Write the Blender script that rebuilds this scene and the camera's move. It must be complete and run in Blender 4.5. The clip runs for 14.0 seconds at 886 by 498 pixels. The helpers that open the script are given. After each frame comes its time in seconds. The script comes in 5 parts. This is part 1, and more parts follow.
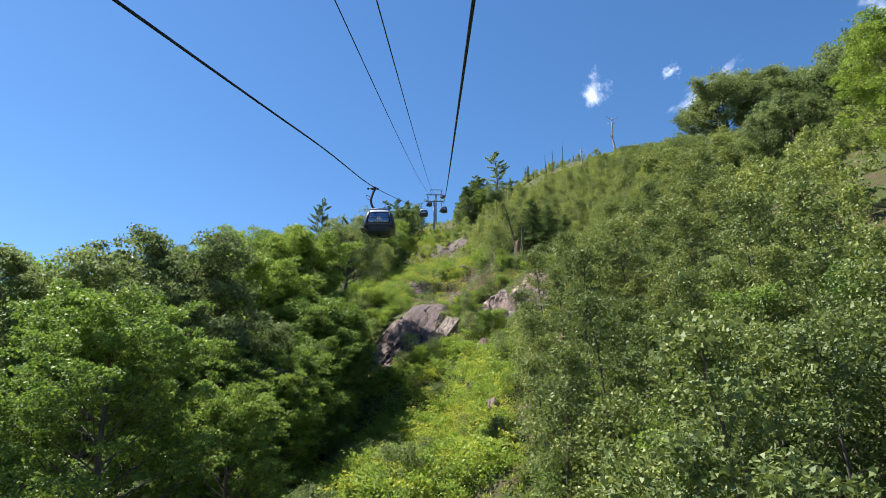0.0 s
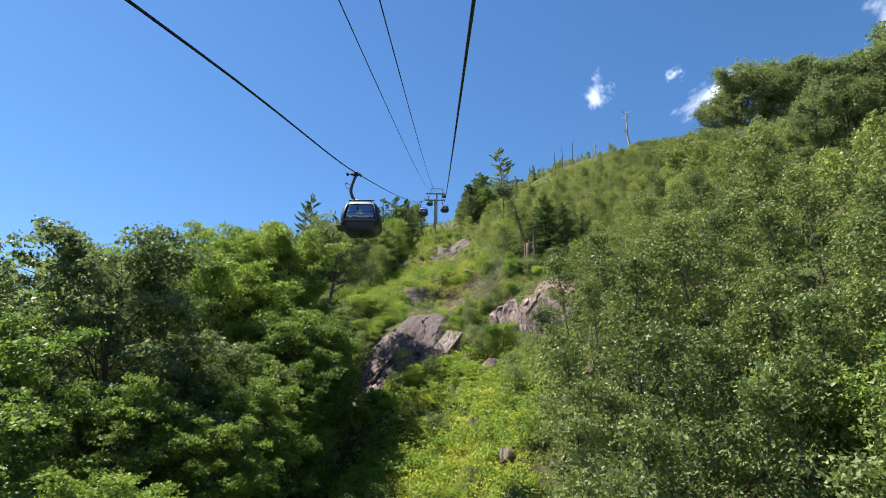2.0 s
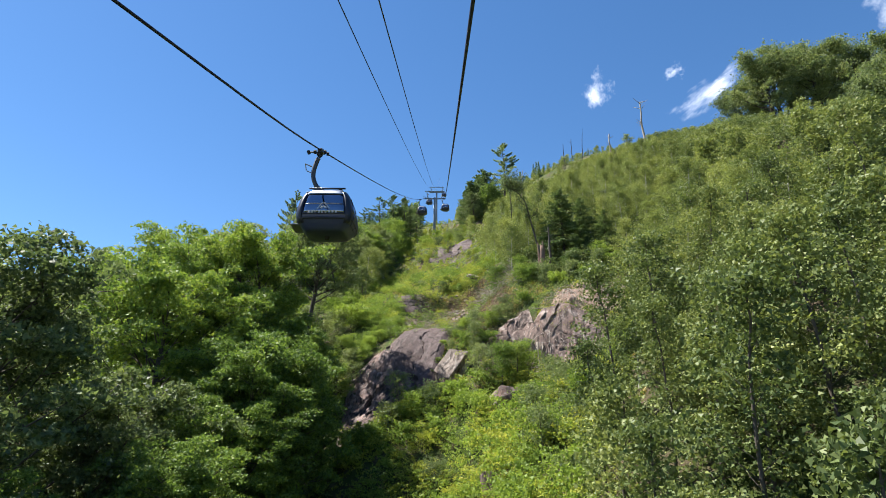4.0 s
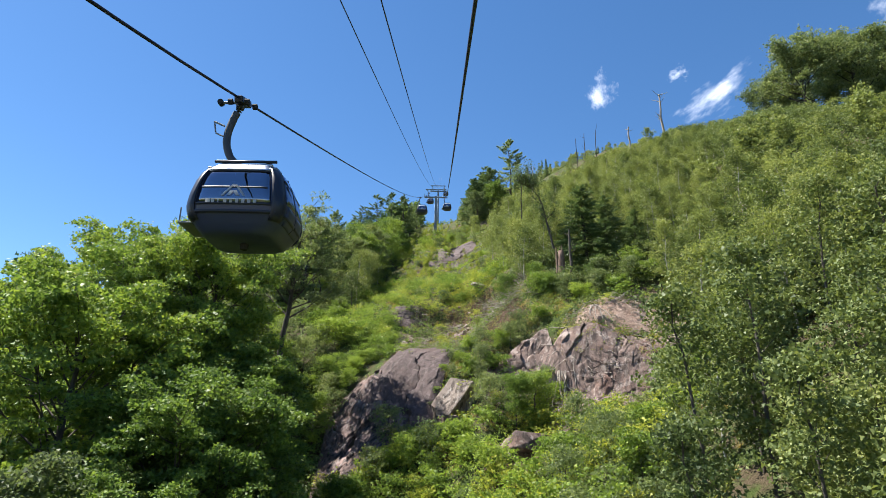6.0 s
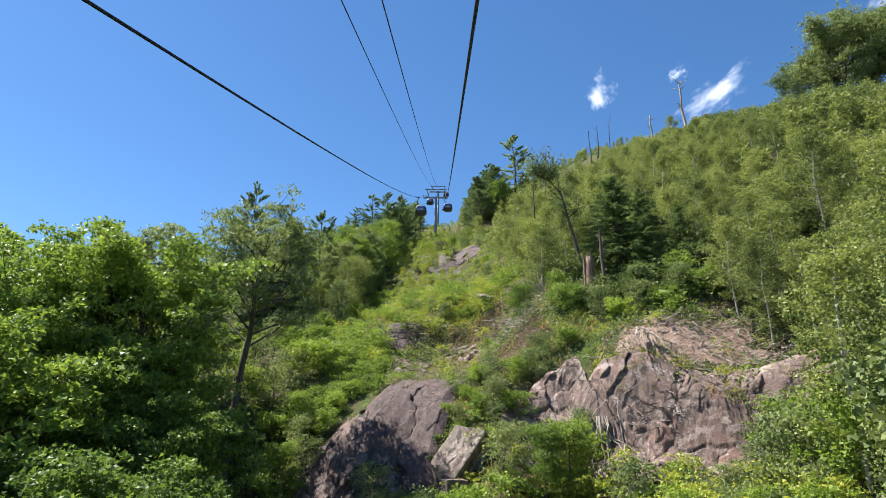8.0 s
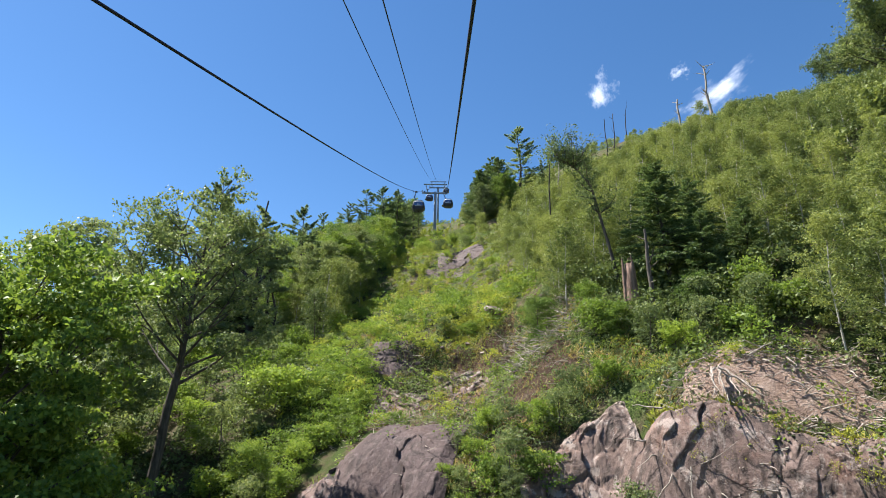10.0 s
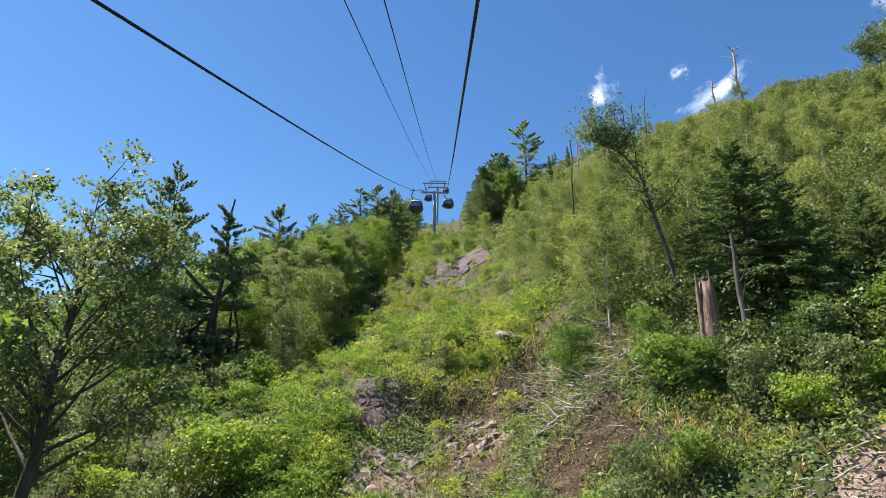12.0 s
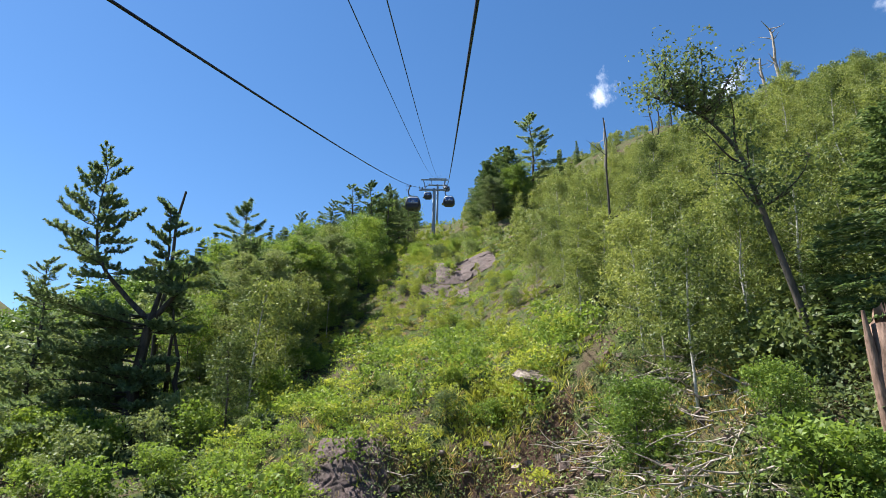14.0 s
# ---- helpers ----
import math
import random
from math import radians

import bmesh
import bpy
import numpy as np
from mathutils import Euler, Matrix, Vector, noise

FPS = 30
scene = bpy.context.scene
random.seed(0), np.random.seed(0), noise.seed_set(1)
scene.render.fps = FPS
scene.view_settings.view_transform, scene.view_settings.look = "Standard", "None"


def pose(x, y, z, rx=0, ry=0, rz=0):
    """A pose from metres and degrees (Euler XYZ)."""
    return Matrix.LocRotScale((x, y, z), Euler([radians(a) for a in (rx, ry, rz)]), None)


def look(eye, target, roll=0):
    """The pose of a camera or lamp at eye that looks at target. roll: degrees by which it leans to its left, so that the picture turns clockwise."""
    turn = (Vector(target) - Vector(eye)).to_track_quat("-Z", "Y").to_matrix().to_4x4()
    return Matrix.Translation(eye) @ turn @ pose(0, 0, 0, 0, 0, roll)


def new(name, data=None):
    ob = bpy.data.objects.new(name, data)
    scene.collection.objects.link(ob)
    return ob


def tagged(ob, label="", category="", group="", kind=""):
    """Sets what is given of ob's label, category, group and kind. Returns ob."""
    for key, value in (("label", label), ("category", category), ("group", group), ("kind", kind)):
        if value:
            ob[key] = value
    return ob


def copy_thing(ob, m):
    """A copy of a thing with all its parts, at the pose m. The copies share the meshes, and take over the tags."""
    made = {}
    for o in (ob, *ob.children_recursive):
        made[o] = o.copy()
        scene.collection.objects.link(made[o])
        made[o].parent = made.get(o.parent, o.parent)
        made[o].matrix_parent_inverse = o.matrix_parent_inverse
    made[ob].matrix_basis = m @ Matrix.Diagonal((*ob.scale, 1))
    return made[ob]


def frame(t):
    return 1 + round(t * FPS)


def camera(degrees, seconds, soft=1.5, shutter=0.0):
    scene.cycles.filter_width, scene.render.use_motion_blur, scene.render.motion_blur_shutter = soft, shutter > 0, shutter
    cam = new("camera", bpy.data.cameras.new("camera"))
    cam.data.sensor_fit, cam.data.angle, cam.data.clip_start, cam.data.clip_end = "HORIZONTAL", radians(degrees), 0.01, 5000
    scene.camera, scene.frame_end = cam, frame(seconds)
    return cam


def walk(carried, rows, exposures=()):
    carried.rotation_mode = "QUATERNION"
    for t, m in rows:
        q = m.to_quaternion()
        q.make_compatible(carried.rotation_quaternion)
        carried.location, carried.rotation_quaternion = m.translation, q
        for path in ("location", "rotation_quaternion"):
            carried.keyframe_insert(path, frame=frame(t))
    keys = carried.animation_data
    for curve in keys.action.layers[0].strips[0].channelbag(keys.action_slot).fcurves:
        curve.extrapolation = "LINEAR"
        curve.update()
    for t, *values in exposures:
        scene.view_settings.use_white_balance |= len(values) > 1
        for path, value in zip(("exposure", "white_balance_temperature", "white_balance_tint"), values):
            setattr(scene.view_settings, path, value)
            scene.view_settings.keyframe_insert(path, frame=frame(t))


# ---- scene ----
cam = camera(72.16, 14.0, soft=0.75)
ROWS = [
    (0.0, 0.0, 0.0, 0.0, 108.0, -0.0, -0.21),
    (0.5, 0.03, 2.45, 0.84, 107.99, -0.31, -0.28),
    (1.0, 0.04, 4.87, 1.67, 108.0, -0.6, -0.38),
    (1.5, 0.04, 7.29, 2.52, 108.03, -0.7, -0.39),
    (2.0, 0.03, 9.69, 3.36, 108.08, -0.56, -0.33),
    (2.5, 0.03, 12.12, 4.21, 108.08, -0.26, -0.19),
    (3.0, -0.0, 14.57, 5.05, 108.07, 0.02, -0.11),
    (5.5, 0.06, 26.18, 9.48, 108.08, -0.78, -0.28),
    (6.0, 0.05, 28.56, 10.3, 108.09, -0.83, -0.26),
    (6.5, 0.03, 30.92, 11.15, 108.1, -0.79, -0.21),
    (7.0, -0.01, 33.33, 12.0, 108.16, -0.65, -0.19),
    (7.5, -0.03, 35.88, 12.92, 108.27, -0.41, -0.1),
    (8.0, -0.0, 38.27, 13.82, 108.3, -0.36, -0.04),
    (10.5, 0.05, 50.08, 18.21, 108.03, -0.72, -0.17),
    (11.0, 0.02, 52.45, 19.1, 108.09, -0.63, -0.17),
    (11.5, -0.01, 54.79, 20.01, 108.13, -0.55, -0.16),
    (12.0, -0.01, 57.14, 20.92, 108.17, -0.47, -0.1),
    (12.5, -0.01, 59.48, 21.86, 108.2, -0.5, -0.1),
    (13.0, -0.01, 61.81, 22.75, 108.21, -0.59, -0.12),
    (13.5, 0.0, 64.17, 23.61, 108.23, -0.66, -0.16),
    (14.0, 0.0, 66.54, 24.44, 108.14, -0.82, -0.22),
]
walk(cam, [(t, pose(*m)) for t, *m in ROWS], [(0.0, 1.5, 6300, 10), (14.0, 1.5, 6300, 10)])

# ---- world, sun ----
SUN_EL, SUN_AZ = 59.0, -71.0   # degrees above the horizon; degrees clockwise from the way ahead
world = bpy.data.worlds.new("sky")
scene.world = world
world.use_nodes = True
wn = world.node_tree
wn.nodes.clear()
w_sky = wn.nodes.new("ShaderNodeTexSky")
w_sky.sky_type = "NISHITA"
w_sky.sun_disc = False
w_sky.sun_elevation, w_sky.sun_rotation = radians(SUN_EL), radians(SUN_AZ)
w_sky.altitude, w_sky.air_density, w_sky.dust_density, w_sky.ozone_density = 900, 1.0, 0.2, 2.2
w_bg = wn.nodes.new("ShaderNodeBackground")
w_bg.inputs["Strength"].default_value = 0.0645
w_out = wn.nodes.new("ShaderNodeOutputWorld")
w_sat = wn.nodes.new("ShaderNodeHueSaturation")
w_sat.inputs["Saturation"].default_value = 1.2
wn.links.new(w_sky.outputs[0], w_sat.inputs["Color"])
wn.links.new(w_sat.outputs[0], w_bg.inputs["Color"])
wn.links.new(w_bg.outputs[0], w_out.inputs["Surface"])

sun = new("sun", bpy.data.lights.new("sun", "SUN"))
sun.data.energy, sun.data.angle, sun.data.color = 5.0, radians(0.53), (1.0, 0.94, 0.83)
sun_way = Vector((math.sin(radians(SUN_AZ)) * math.cos(radians(SUN_EL)), math.cos(radians(SUN_AZ)) * math.cos(radians(SUN_EL)), math.sin(radians(SUN_EL))))
sun.matrix_world = look(sun_way * 300, (0, 0, 0))

# ---- materials ----
class Nodes:
    """A small builder of node materials."""

    def __init__(self, name):
        self.mat = bpy.data.materials.new(name)
        self.mat.use_nodes = True
        self.tree = self.mat.node_tree
        self.tree.nodes.clear()
        self.out = self.add("ShaderNodeOutputMaterial")

    def add(self, kind, **values):
        node = self.tree.nodes.new(kind)
        for key, value in values.items():
            node.inputs[key.replace("_", " ")].default_value = value
        return node

    def link(self, a, b):
        self.tree.links.new(a, b)

    def noise(self, scale, detail=4.0, rough=0.55, where="Object", stretch=None):
        source = self.add("ShaderNodeNewGeometry").outputs["Position"] if where == "World" else self.add("ShaderNodeTexCoord").outputs["Object"]
        if stretch:
            m = self.add("ShaderNodeMapping", Scale=stretch)
            self.link(source, m.inputs["Vector"])
            source = m.outputs[0]
        n = self.add("ShaderNodeTexNoise", Scale=scale, Detail=detail, Roughness=rough)
        self.link(source, n.inputs["Vector"])
        return n.outputs["Fac"]

    def ramp(self, fac, stops):
        r = self.add("ShaderNodeValToRGB")
        els = r.color_ramp.elements
        while len(els) < len(stops):
            els.new(0.5)
        for e, (p, c) in zip(els, stops):
            e.position, e.color = p, (*c, 1)
        self.link(fac, r.inputs["Fac"])
        return r.outputs["Color"]

    def mix(self, fac, a, b, how="MIX"):
        m = self.tree.nodes.new("ShaderNodeMix")
        m.data_type, m.blend_type = "RGBA", how
        for value, socket in ((fac, m.inputs["Factor"]), (a, m.inputs["A"]), (b, m.inputs["B"])):
            if hasattr(value, "is_linked"):
                self.link(value, socket)
            elif isinstance(value, tuple):
                socket.default_value = (*value, 1)
            else:
                socket.default_value = value
        if hasattr(a, "is_linked") or isinstance(a, tuple):
            socket_a = [s for s in m.inputs if s.name == "A" and s.type == "RGBA"][0]
            socket_b = [s for s in m.inputs if s.name == "B" and s.type == "RGBA"][0]
            for value, socket in ((a, socket_a), (b, socket_b)):
                if hasattr(value, "is_linked"):
                    self.link(value, socket)
                else:
                    socket.default_value = (*value, 1)
        return [s for s in m.outputs if s.type == "RGBA"][0]

    def math(self, how, a, b=0.0):
        m = self.tree.nodes.new("ShaderNodeMath")
        m.operation = how
        for value, socket in ((a, m.inputs[0]), (b, m.inputs[1])):
            if hasattr(value, "is_linked"):
                self.link(value, socket)
            else:
                socket.default_value = value
        return m.outputs[0]

    def bump(self, height, strength=0.4, distance=0.05):
        b = self.add("ShaderNodeBump", Strength=strength, Distance=distance)
        self.link(height, b.inputs["Height"])
        return b.outputs["Normal"]

    def surface(self, color, rough=0.6, metal=0.0, normal=None, spec=0.4, coat=0.0):
        p = self.add("ShaderNodeBsdfPrincipled", Metallic=metal)
        p.inputs["Specular IOR Level"].default_value = spec
        p.inputs["Coat Weight"].default_value = coat
        for value, key in ((color, "Base Color"), (rough, "Roughness")):
            if hasattr(value, "is_linked"):
                self.link(value, p.inputs[key])
            else:
                p.inputs[key].default_value = (*value, 1) if isinstance(value, tuple) else value
        if normal is not None:
            self.link(normal, p.inputs["Normal"])
        return p

    def done(self, shader):
        self.link(shader.outputs[0], self.out.inputs["Surface"])
        return self.mat


def leaf_mat(name, dark, mid, light, through_light=0.35, glow=(1.2, 1.2, 0.75), rough=0.5):
    n = Nodes(name)
    island = n.add("ShaderNodeNewGeometry").outputs["Random Per Island"]
    tree = n.add("ShaderNodeObjectInfo").outputs["Random"]
    patch = n.noise(0.22, 2.0, where="World")
    pick = n.math("ADD", n.math("MULTIPLY", island, 0.45), n.math("ADD", n.math("MULTIPLY", tree, 0.3), n.math("MULTIPLY", n.math("SUBTRACT", patch, 0.3), 0.6)))
    color = n.ramp(pick, [(0.1, dark), (0.5, mid), (0.95, light)])
    front = n.surface(color, rough, spec=0.18)
    back = n.add("ShaderNodeBsdfTranslucent")
    tint = n.mix(1.0, color, glow, "MULTIPLY")
    n.link(tint, back.inputs["Color"])
    both = n.add("ShaderNodeMixShader", Fac=through_light)
    n.link(front.outputs[0], both.inputs[1])
    n.link(back.outputs[0], both.inputs[2])
    return n.done(both)


def bark_mat(name, dark, light, scale=6.0, stretch=(1, 1, 0.25), rough=0.85):
    n = Nodes(name)
    grain = n.noise(scale, 6, 0.65, stretch=stretch)
    color = n.ramp(grain, [(0.3, dark), (0.7, light)])
    return n.done(n.surface(color, rough, normal=n.bump(grain, 0.7, 0.04), spec=0.2))


def plain_mat(name, color, rough=0.5, metal=0.0, wear=0.12, coat=0.0):
    n = Nodes(name)
    dirt = n.noise(3.0, 5)
    tone = n.mix(dirt, tuple(c * (1 - wear) for c in color), tuple(min(1, c * (1 + wear)) for c in color))
    gloss = n.math("ADD", n.math("MULTIPLY", n.noise(9.0, 3), 0.15), rough - 0.07)
    return n.done(n.surface(tone, gloss, metal, coat=coat))


def rock_mat(name, low, high, streak, lichen, rust, runs_fac=0.85, pale_fac=0.8, rough_fac=0.9, spot=(1.7, 0.6, 0.68, 0.5)):
    n = Nodes(name)
    big = n.noise(0.35, 5, 0.6, where="World")
    fine = n.noise(2.2, 7, 0.62, where="World")
    runs = n.noise(1.1, 4, 0.6, where="World", stretch=(2.2, 2.2, 0.18))
    base = n.mix(n.ramp(n.math("MULTIPLY", n.math("ADD", big, fine), 0.5), [(0.36, (0, 0, 0)), (0.62, (1, 1, 1))]), low, high)
    base = n.mix(n.math("MULTIPLY", n.ramp(n.noise(0.5, 4, 0.6, where="World"), [(0.52, (0, 0, 0)), (0.68, (1, 1, 1))]), 0.6), base, rust)
    marks = n.ramp(runs, [(0.48, (0, 0, 0)), (0.6, (1, 1, 1))])
    base = n.mix(n.math("MULTIPLY", marks, runs_fac), base, streak)
    pale = n.ramp(n.noise(1.6, 5, 0.65, where="World", stretch=(1.9, 1.9, 0.3)), [(0.56, (0, 0, 0)), (0.66, (1, 1, 1))])
    base = n.mix(n.math("MULTIPLY", pale, pale_fac), base, lichen)
    spots = n.ramp(n.noise(spot[0], 7, 0.72, where="World"), [(spot[1], (0, 0, 0)), (spot[2], (1, 1, 1))])
    base = n.mix(n.math("MULTIPLY", spots, spot[3]), base, lichen)
    crack = n.add("ShaderNodeTexVoronoi", Scale=0.38)
    crack.feature = "DISTANCE_TO_EDGE"
    bent = n.tree.nodes.new("ShaderNodeVectorMath")
    bent.operation = "MULTIPLY_ADD"
    wave = n.add("ShaderNodeTexNoise", Scale=0.9, Detail=4.0)
    n.link(n.add("ShaderNodeNewGeometry").outputs["Position"], wave.inputs["Vector"])
    n.link(wave.outputs["Color"], bent.inputs[0])
    bent.inputs[1].default_value = (1.6, 1.6, 1.6)
    n.link(n.add("ShaderNodeNewGeometry").outputs["Position"], bent.inputs[2])
    n.link(bent.outputs[0], crack.inputs["Vector"])
    seam = n.ramp(crack.outputs["Distance"], [(0.0, (0, 0, 0)), (0.05, (1, 1, 1))])
    where = n.ramp(n.noise(0.45, 3, 0.5, where="World"), [(0.48, (0, 0, 0)), (0.62, (1, 1, 1))])
    shut = n.math("MAXIMUM", seam, n.math("SUBTRACT", 1.0, where))
    base = n.mix(n.math("MULTIPLY", n.math("SUBTRACT", 1.0, shut), 0.75), base, streak)
    height = n.math("ADD", n.math("MULTIPLY", shut, 0.5), n.math("ADD", n.math("MULTIPLY", fine, 0.6), n.math("MULTIPLY", n.noise(7.0, 8, 0.75, where="World"), 0.8)))
    return n.done(n.surface(base, 0.8, normal=n.bump(height, rough_fac, 0.1), spec=0.3))


# one birch leaf in two tones: shade and sunlight put into the colour
LEAF_BIRCH_SHADE = leaf_mat("birch_leaves", (0.044, 0.068, 0.026), (0.132, 0.172, 0.058), (0.28, 0.305, 0.1), 0.3)
LEAF_BIRCH_LIT = leaf_mat("aspen_leaves", (0.055, 0.08, 0.03), (0.182, 0.224, 0.07), (0.37, 0.385, 0.12), 0.36)
LEAF_MAPLE = leaf_mat("maple_leaves", (0.056, 0.096, 0.03), (0.15, 0.228, 0.05), (0.315, 0.38, 0.06), 0.37)
LEAF_OLIVE = leaf_mat("olive_leaves", (0.066, 0.094, 0.048), (0.155, 0.2, 0.086), (0.29, 0.32, 0.13), 0.39)
LEAF_BUSH = leaf_mat("bush_leaves", (0.075, 0.122, 0.028), (0.18, 0.258, 0.05), (0.325, 0.405, 0.07), 0.42)
LEAF_FERN = leaf_mat("fern_leaves", (0.135, 0.168, 0.034), (0.292, 0.338, 0.06), (0.48, 0.46, 0.085), 0.42)
LEAF_GOLD = leaf_mat("golden_grass", (0.13, 0.155, 0.03), (0.28, 0.3, 0.055), (0.46, 0.42, 0.08), 0.38)
LEAF_STRAW = leaf_mat("dry_grass", (0.196, 0.171, 0.072), (0.392, 0.307, 0.119), (0.588, 0.410, 0.189), 0.3)
NEEDLE_PINE = leaf_mat("pine_needles", (0.06, 0.098, 0.06), (0.145, 0.198, 0.108), (0.28, 0.33, 0.165), 0.42, rough=0.55)
NEEDLE_DARK = leaf_mat("hemlock_needles", (0.048, 0.083, 0.04), (0.115, 0.17, 0.07), (0.23, 0.28, 0.1), 0.3, rough=0.55)
BARK = bark_mat("bark", (0.035, 0.03, 0.026), (0.13, 0.11, 0.095))
BARK_DARK = bark_mat("dark_bark", (0.02, 0.017, 0.015), (0.08, 0.068, 0.058))
BARK_BIRCH = bark_mat("birch_bark", (0.16, 0.15, 0.13), (0.55, 0.53, 0.48), 5.0, (0.4, 0.4, 2.0))
DEADWOOD = bark_mat("dead_wood", (0.15, 0.12, 0.1), (0.46, 0.4, 0.35), 7.0)
STUMPWOOD = bark_mat("broken_wood", (0.08, 0.05, 0.038), (0.3, 0.2, 0.155), 7.0)
ROCK = rock_mat("grey_rock", (0.08, 0.052, 0.047), (0.25, 0.175, 0.16), (0.022, 0.018, 0.018), (0.27, 0.235, 0.225), (0.15, 0.09, 0.07))
ROCK_SMOOTH = rock_mat("smooth_mauve_rock", (0.062, 0.042, 0.041), (0.104, 0.072, 0.07), (0.032, 0.023, 0.022), (0.2, 0.155, 0.147), (0.085, 0.052, 0.044), 0.55, 0.45, 0.6)
ROCK_PINK = rock_mat("pink_rock", (0.1, 0.066, 0.055), (0.215, 0.152, 0.132), (0.04, 0.03, 0.027), (0.34, 0.28, 0.25), (0.2, 0.105, 0.075), 0.75, 0.6, 0.8, (0.8, 0.55, 0.59, 0.7))
ROCK_PALE = rock_mat("pale_rock", (0.12, 0.092, 0.077), (0.3, 0.24, 0.2), (0.06, 0.045, 0.038), (0.4, 0.35, 0.315), (0.3, 0.19, 0.14))
STEEL = plain_mat("galvanised_steel", (0.2, 0.21, 0.23), 0.5, 0.6)
TOWER_PAINT = plain_mat("tower_paint", (0.2, 0.24, 0.3), 0.5, 0.2)
ARM = plain_mat("hanger_paint", (0.05, 0.052, 0.06), 0.5, 0.2)
ROPE = plain_mat("rope_steel", (0.03, 0.028, 0.05), 0.55, 0.5)
CABLE = plain_mat("cable_sheath", (0.03, 0.035, 0.06), 0.6)
CABIN = plain_mat("cabin_shell", (0.03, 0.038, 0.088), 0.42, 0.0, coat=0.15)
CABIN_TRIM = plain_mat("cabin_trim", (0.016, 0.018, 0.034), 0.4)
CABIN_ROOF = plain_mat("cabin_roof", (0.55, 0.56, 0.62), 0.36, 0.9)
RUBBER = plain_mat("rubber", (0.015, 0.015, 0.016), 0.8)
DECAL = plain_mat("decal", (0.68, 0.68, 0.72), 0.4)


def glass_mat():
    n = Nodes("tinted_glass")
    g = n.add("ShaderNodeBsdfGlossy", Color=(0.75, 0.8, 1.0, 1), Roughness=0.03)
    t = n.add("ShaderNodeBsdfTransparent", Color=(0.13, 0.15, 0.24, 1))
    f = n.add("ShaderNodeFresnel", IOR=3.6)
    m = n.add("ShaderNodeMixShader")
    n.link(f.outputs[0], m.inputs[0])
    n.link(t.outputs[0], m.inputs[1])
    n.link(g.outputs[0], m.inputs[2])
    return n.done(m)


GLASS = glass_mat()


def ground_mat():
    n = Nodes("hillside")
    big = n.noise(0.12, 4, 0.6, where="World")
    mid = n.noise(0.9, 6, 0.65, where="World")
    fine = n.noise(7.0, 6, 0.7, where="World")
    soil = n.mix(fine, (0.045, 0.035, 0.022), (0.13, 0.1, 0.065))
    grass = n.mix(fine, (0.025, 0.04, 0.012), (0.085, 0.115, 0.032))
    cover = n.ramp(n.math("ADD", n.math("MULTIPLY", mid, 0.6), n.math("MULTIPLY", big, 0.4)), [(0.46, (0, 0, 0)), (0.56, (1, 1, 1))])
    return n.done(n.surface(n.mix(cover, grass, soil), 0.95, normal=n.bump(n.math("ADD", mid, fine), 0.8, 0.25), spec=0.1))


GROUND = ground_mat()


def soil_mat(name, low, mid, high):
    n = Nodes(name)
    a, b = n.noise(1.2, 6, 0.65, where="World"), n.noise(11.0, 6, 0.7, where="World")
    color = n.ramp(n.math("MULTIPLY", n.math("ADD", a, b), 0.5), [(0.3, low), (0.52, mid), (0.74, high)])
    return n.done(n.surface(color, 0.95, normal=n.bump(n.math("ADD", a, b), 1.0, 0.3), spec=0.1))


SOIL = soil_mat("bare_soil", (0.04, 0.026, 0.018), (0.12, 0.078, 0.056), (0.3, 0.23, 0.18))
CHIPS = soil_mat("bark_and_chips", (0.17, 0.105, 0.08), (0.4, 0.285, 0.23), (0.64, 0.53, 0.46))

# ---- geometry helpers ----
def part(name, data, material, parent=None, label="", smooth=False):
    """Links a bmesh, or (verts, faces), as one mesh object under a thing."""
    mesh = bpy.data.meshes.new(name)
    if isinstance(data, bmesh.types.BMesh):
        data.to_mesh(mesh)
        data.free()
    else:
        fill(mesh, *data)
    mesh.materials.append(material)
    if smooth:
        mesh.shade_smooth()
    ob = new(name, mesh)
    if parent:
        ob.parent = parent
    return tagged(ob, label)


def fill(mesh, verts, faces):
    """Fast filling of a mesh: verts (n, 3), faces a list of index arrays (m, 3) or (m, 4)."""
    verts = np.asarray(verts, dtype=np.float32).reshape(-1, 3)
    groups = faces if isinstance(faces, list) else [faces]
    groups = [np.asarray(g, dtype=np.int32) for g in groups if len(g)]
    loops = np.concatenate([g.ravel() for g in groups])
    sizes = np.concatenate([np.full(len(g), g.shape[1], dtype=np.int32) for g in groups])
    mesh.vertices.add(len(verts))
    mesh.vertices.foreach_set("co", verts.ravel())
    mesh.loops.add(len(loops))
    mesh.loops.foreach_set("vertex_index", loops)
    mesh.polygons.add(len(sizes))
    mesh.polygons.foreach_set("loop_start", np.concatenate([[0], np.cumsum(sizes)[:-1]]).astype(np.int32))
    mesh.update(calc_edges=True)
    mesh.validate()


class Bag:
    """Collects verts and quads of many small pieces into one mesh."""

    def __init__(self):
        self.v, self.q, self.n = [], [], 0

    def put(self, verts, quads):
        self.v.append(np.asarray(verts, dtype=np.float32))
        self.q.append(np.asarray(quads, dtype=np.int32) + self.n)
        self.n += len(verts)
        return self

    def data(self):
        return np.concatenate(self.v), np.concatenate(self.q)


def unit(v):
    return v / np.maximum(np.linalg.norm(v, axis=-1, keepdims=True), 1e-9)


